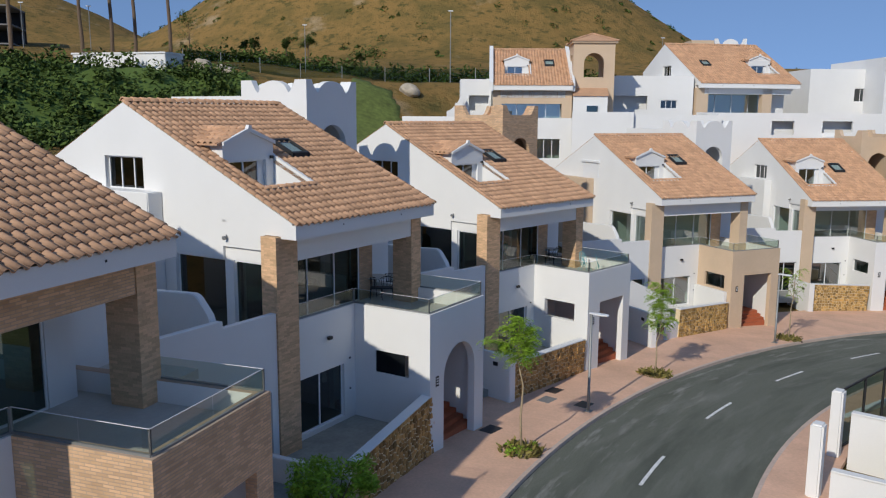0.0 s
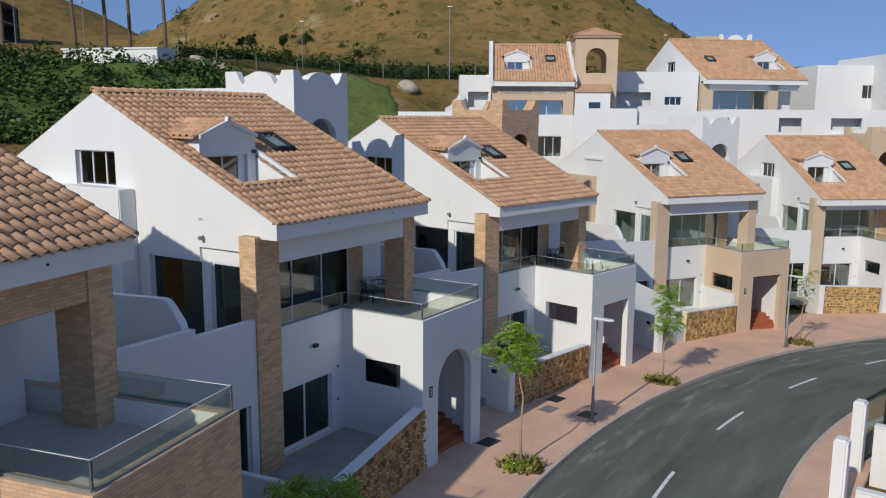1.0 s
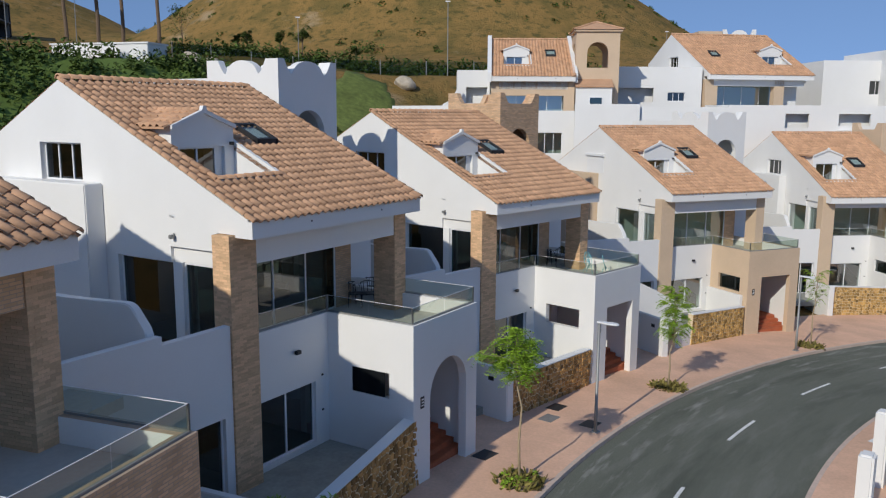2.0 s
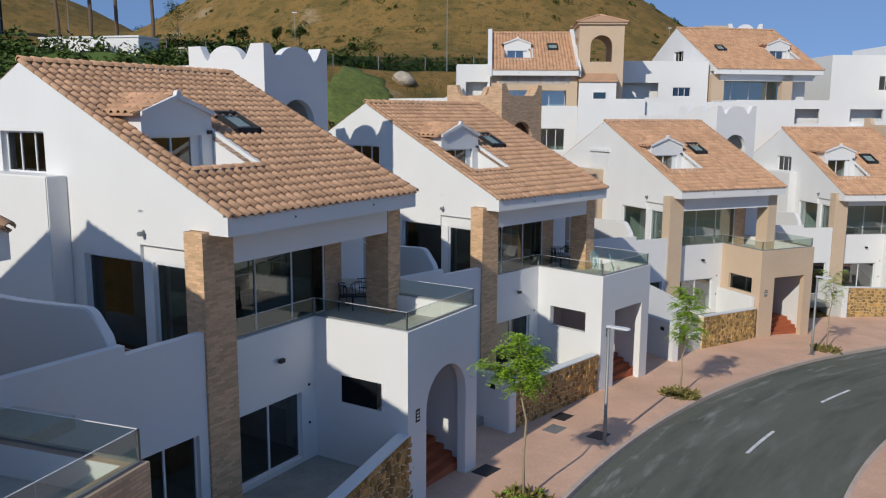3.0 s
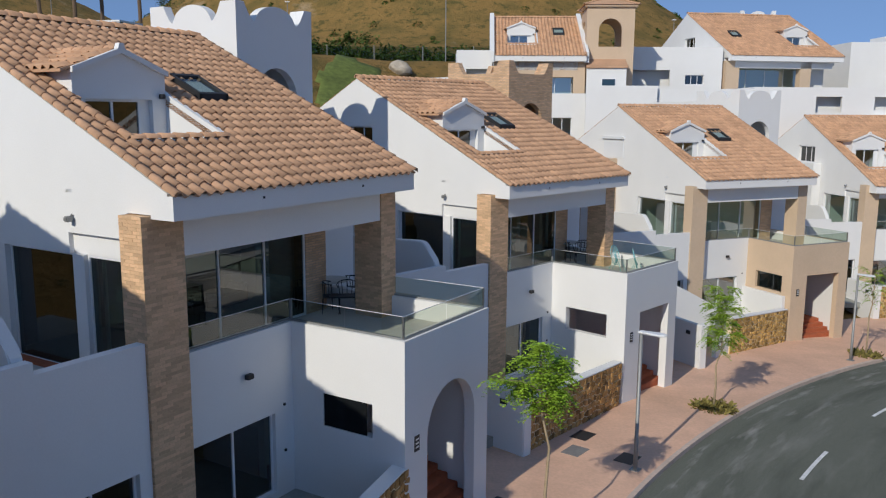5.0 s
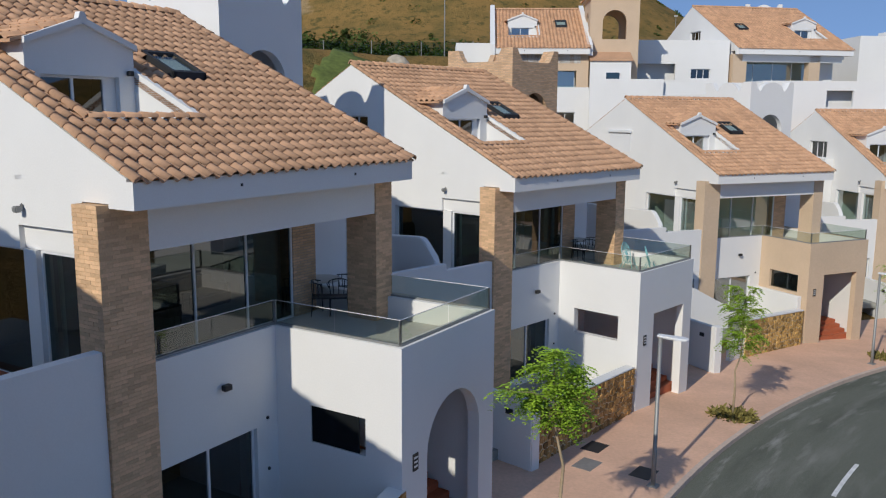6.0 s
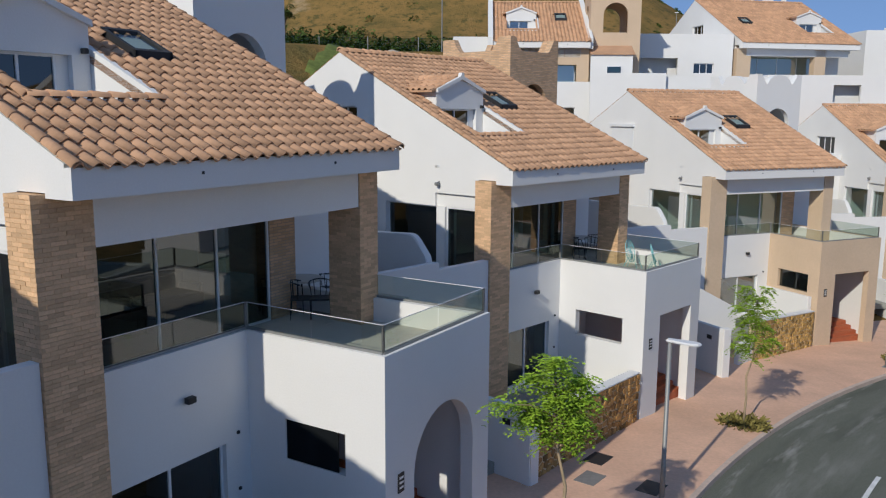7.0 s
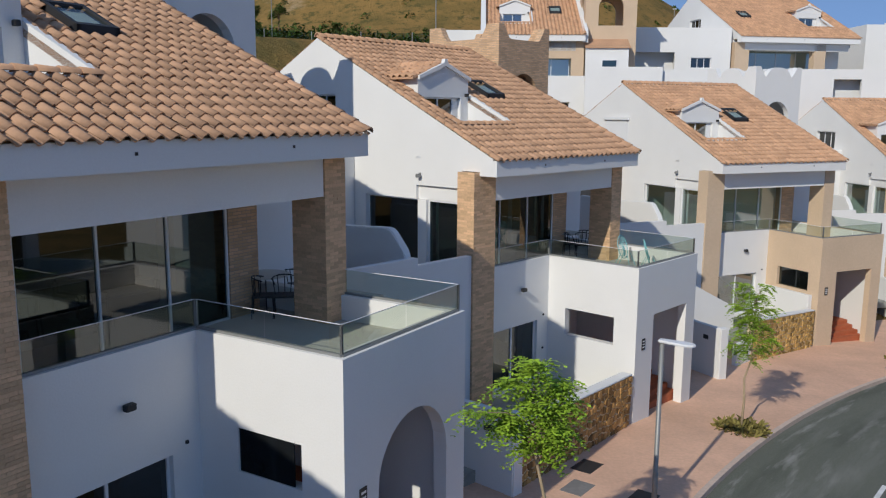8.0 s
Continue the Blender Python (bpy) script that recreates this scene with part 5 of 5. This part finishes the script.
# the belvedere beside the upper sand-coloured house
t = thing("belvedere", pose(11.6, 75.2, 0, 0, 0, -3), "sand-coloured belvedere with arches and a small hipped tile roof", "tower")
bm = bmesh.new()
arch_panel(bm, "y", 0, .3, 0, 3.7, 15.0, 18.0, 0.95, 2.75, 16.25)
arch_panel(bm, "y", 3.4, 3.7, 0, 3.7, 15.0, 18.0, 0.95, 2.75, 16.25)
arch_panel(bm, "x", 0, .3, .3, 3.4, 15.0, 18.0, 0.95, 2.75, 16.25)
arch_panel(bm, "x", 3.4, 3.7, .3, 3.4, 15.0, 18.0, 0.95, 2.75, 16.25)
part("arcade", bm, BEIGE, t)
part("base", boxes((0, 3.7, 0, 3.7, 6, 15.0)), BEIGE, t)
part("cornice", bevelled(boxes((-.2, 3.9, -.2, 3.9, 18.0, 18.18)), .03), BEIGE, t)
bm = bmesh.new()
low = [bm.verts.new(p) for p in ((-.3, -.3, 18.18), (4.0, -.3, 18.18), (4.0, 4.0, 18.18), (-.3, 4.0, 18.18))]
apex = bm.verts.new((1.85, 1.85, 19.0))
bm.faces.new(low[::-1])
for i in range(4):
    bm.faces.new((low[i], low[(i + 1) % 4], apex))
for p in low:
    cap_row(bm, p.co, apex.co, r=.1)
part("roof", bm, TILE, t)
part("balcony_wall", boxes((-.05, 3.0, -1.3, -1.1, 6.0, 13.3)), WHITE, t)
bm = bmesh.new()
prism(bm, "x", -.1, 3.1, [(-1.45, 13.3), (0, 13.95), (0, 14.05), (-1.45, 13.42)])
part("lean_to_roof", bm, TILE, t)
glazing(t, "y", -1.36, 1.1, 2.2, 11.4, 12.5, 1)
part("low_wall", boxes((-.3, 5.0, -3.4, -3.2, 6.0, 11.9)), WHITE, t)
for x in (4.15, 11.45):
    t = thing("gable_parapet", pose(x, 74.0, 11.1, 0, 0, -3), "white raised parapet along the edge of the roof", "parapet", "gable parapets")
    bm = bmesh.new()
    prism(bm, "x", -.18, .18, [(-.1, 2.6), (7.0, 6.2), (7.0, 7.1), (-.1, 3.4)])
    part("parapet", bm, WHITE, t)
# zigzag stair parapet left of the upper house
for i in range(4):
    t = thing("stair_parapet", pose(0.2 - i * 0.5, 77 - i * 1.8, 11.6 - i * .75), "white stepped parapet with a pointed end", "parapet", "stair parapets")
    bm = bmesh.new()
    prism(bm, "y", 0, .25, [(0, -4), (1.6, -4), (1.6, 1.3), (1.35, 1.9), (1.1, 1.2), (.5, .5), (0, .3)])
    part("parapet", bevelled(bm, .04), WHITE, t)


# ---- terrace furniture ----
def cord_chair(m, label):
    """A round cord chair: a dished hoop strung with cords on thin steel legs."""
    t = thing("cord_chair", m, label, "chair", "round terrace chairs")
    hoop = [Vector((0.40 * math.cos(a_), 0.12 + 0.10 * math.sin(a_) + 0.0, 0.62 + 0.38 * math.sin(a_))) for a_ in [2 * math.pi * k / 28 for k in range(29)]]
    bm = bmesh.new()
    tube(bm, hoop, 0.014, 0.014, 6)
    part("hoop", bm, TURQUOISE, t)
    c = Vector((0, 0.0, 0.42))
    bm = bmesh.new()
    for k in range(28):
        tube(bm, [hoop[k], (hoop[k] + c) / 2 + Vector((0, 0.05, -0.02)), c], 0.006, 0.006, 4)
    part("cords", bm, TURQUOISE, t)["kind"] = "stuff"
    for sx_, sy_ in ((-.26, -.25), (.26, -.25), (-.24, .3), (.24, .3)):
        bm = bmesh.new()
        tube(bm, [(sx_, sy_, 0), (sx_ * .6, sy_ * .4, 0.4)], 0.011, 0.011, 6)
        part("leg", bm, TURQUOISE, t)
    return t


def dining_chair(m, mat=None, label="dark rounded metal terrace chair"):
    mat = mat or DARK
    t = thing("dining_chair", m, label, "chair", "dining chairs on the terraces")
    part("seat", bevelled(boxes((-.22, .22, -.22, .22, .42, .46)), .015), mat, t)
    bm = bmesh.new()
    tube(bm, [(.25 * math.cos(a_), .22 * math.sin(a_), .78 + .05 * math.sin(a_)) for a_ in [math.pi * k / 10 for k in range(11)]], .016, .016, 6)
    part("top_rail", bm, mat, t)
    for k in range(1, 10, 2):
        a_ = math.pi * k / 10
        bm = bmesh.new()
        tube(bm, [(.2 * math.cos(a_), .2 * math.sin(a_), .45), (.25 * math.cos(a_), .22 * math.sin(a_), .8)], .01, .01, 5)
        part("spindle", bm, mat, t)
    for sx_ in (-.2, .2):
        for sy_ in (-.2, .2):
            bm = bmesh.new()
            tube(bm, [(sx_ * 1.15, sy_ * 1.15, 0), (sx_, sy_, .43)], .013, .015, 6)
            part("leg", bm, mat, t)
    return t


def dining_table(m, mat=None, label="round stone-topped terrace table"):
    t = thing("dining_table", m, label, "table", "terrace tables")
    bm = bmesh.new()
    bmesh.ops.create_cone(bm, cap_ends=True, segments=28, radius1=.5, radius2=.5, depth=.035, matrix=pose(0, 0, .73))
    part("tabletop", bm, mat or TERRACE, t)
    for k in range(4):
        bm = bmesh.new()
        tube(bm, [(.4 * math.cos(k * 1.571 + .78), .4 * math.sin(k * 1.571 + .78), 0), (.1 * math.cos(k * 1.571 + .78), .1 * math.sin(k * 1.571 + .78), .71)], .014, .014, 6)
        part("leg", bm, DARK, t)


def on_house(i, x, y, z, turn=0):
    hx, hy, hz, yaw, _ = HOUSES[i]
    return pose(hx, hy, hz, 0, 0, yaw) @ pose(x, y, z, 0, 0, turn)


cord_chair(on_house(2, 6.55, -0.25, -0.5, 10), "round turquoise cord chair on the sunny terrace")
cord_chair(on_house(2, 6.35, -1.25, -0.5, 35), "round turquoise cord chair on the sunny terrace")
for i in (1, 2):
    dining_table(on_house(i, 7.3, 2.55, -0.5))
    for k, (x, y) in enumerate(((6.75, 2.1), (7.9, 2.2), (7.35, 3.2), (7.0, 1.75))):
        dining_chair(on_house(i, x, y, -0.5, 40 + 90 * k))
    for x, y, r in ((2.3, 3.6, 20), (3.1, 4.4, 160), (3.9, 3.5, -60)):
        dining_chair(on_house(i, x, y, -0.5, r))
    # a sofa and a tall plant inside the glazed room
    t = thing("sofa", on_house(i, 5.2, 4.9, -0.5), "dark grey sofa inside the glazed room", "sofa", "sofas")
    part("seat", bevelled(boxes((-1.0, 1.0, -.4, .4, .1, .45)), .06), DARK, t)
    part("backrest", bevelled(boxes((-1.0, 1.0, .25, .45, .45, .85)), .06), DARK, t)
    for sx_ in (-1.0, .82):
        part("armrest", bevelled(boxes((sx_, sx_ + .18, -.4, .4, .1, .62)), .05), DARK, t)
dining_table(on_house(3, 1.2, 3.6, -0.5), YELLOW, "round bright yellow table behind the glass")
for x, y, r, mat, label in ((0.8, 4.2, 0, FRAME, "white chair behind the glass"), (0.75, 3.0, 90, TURQUOISE, "turquoise chair behind the glass"), (1.9, 3.3, 200, TURQUOISE, "turquoise chair behind the glass")):
    dining_chair(on_house(3, x, y, -0.5, r), mat, label)
t = thing("lounge_bench", on_house(2, 4.6, 0.1, -0.5, 75), "low cream lounge bench on the terrace", "bench")
part("cushion", bevelled(boxes((-.9, .9, -.35, .35, .18, .36)), .05), TERRACE, t)
part("base", boxes((-.85, .85, -.3, .3, 0, .18)), WOOD, t)
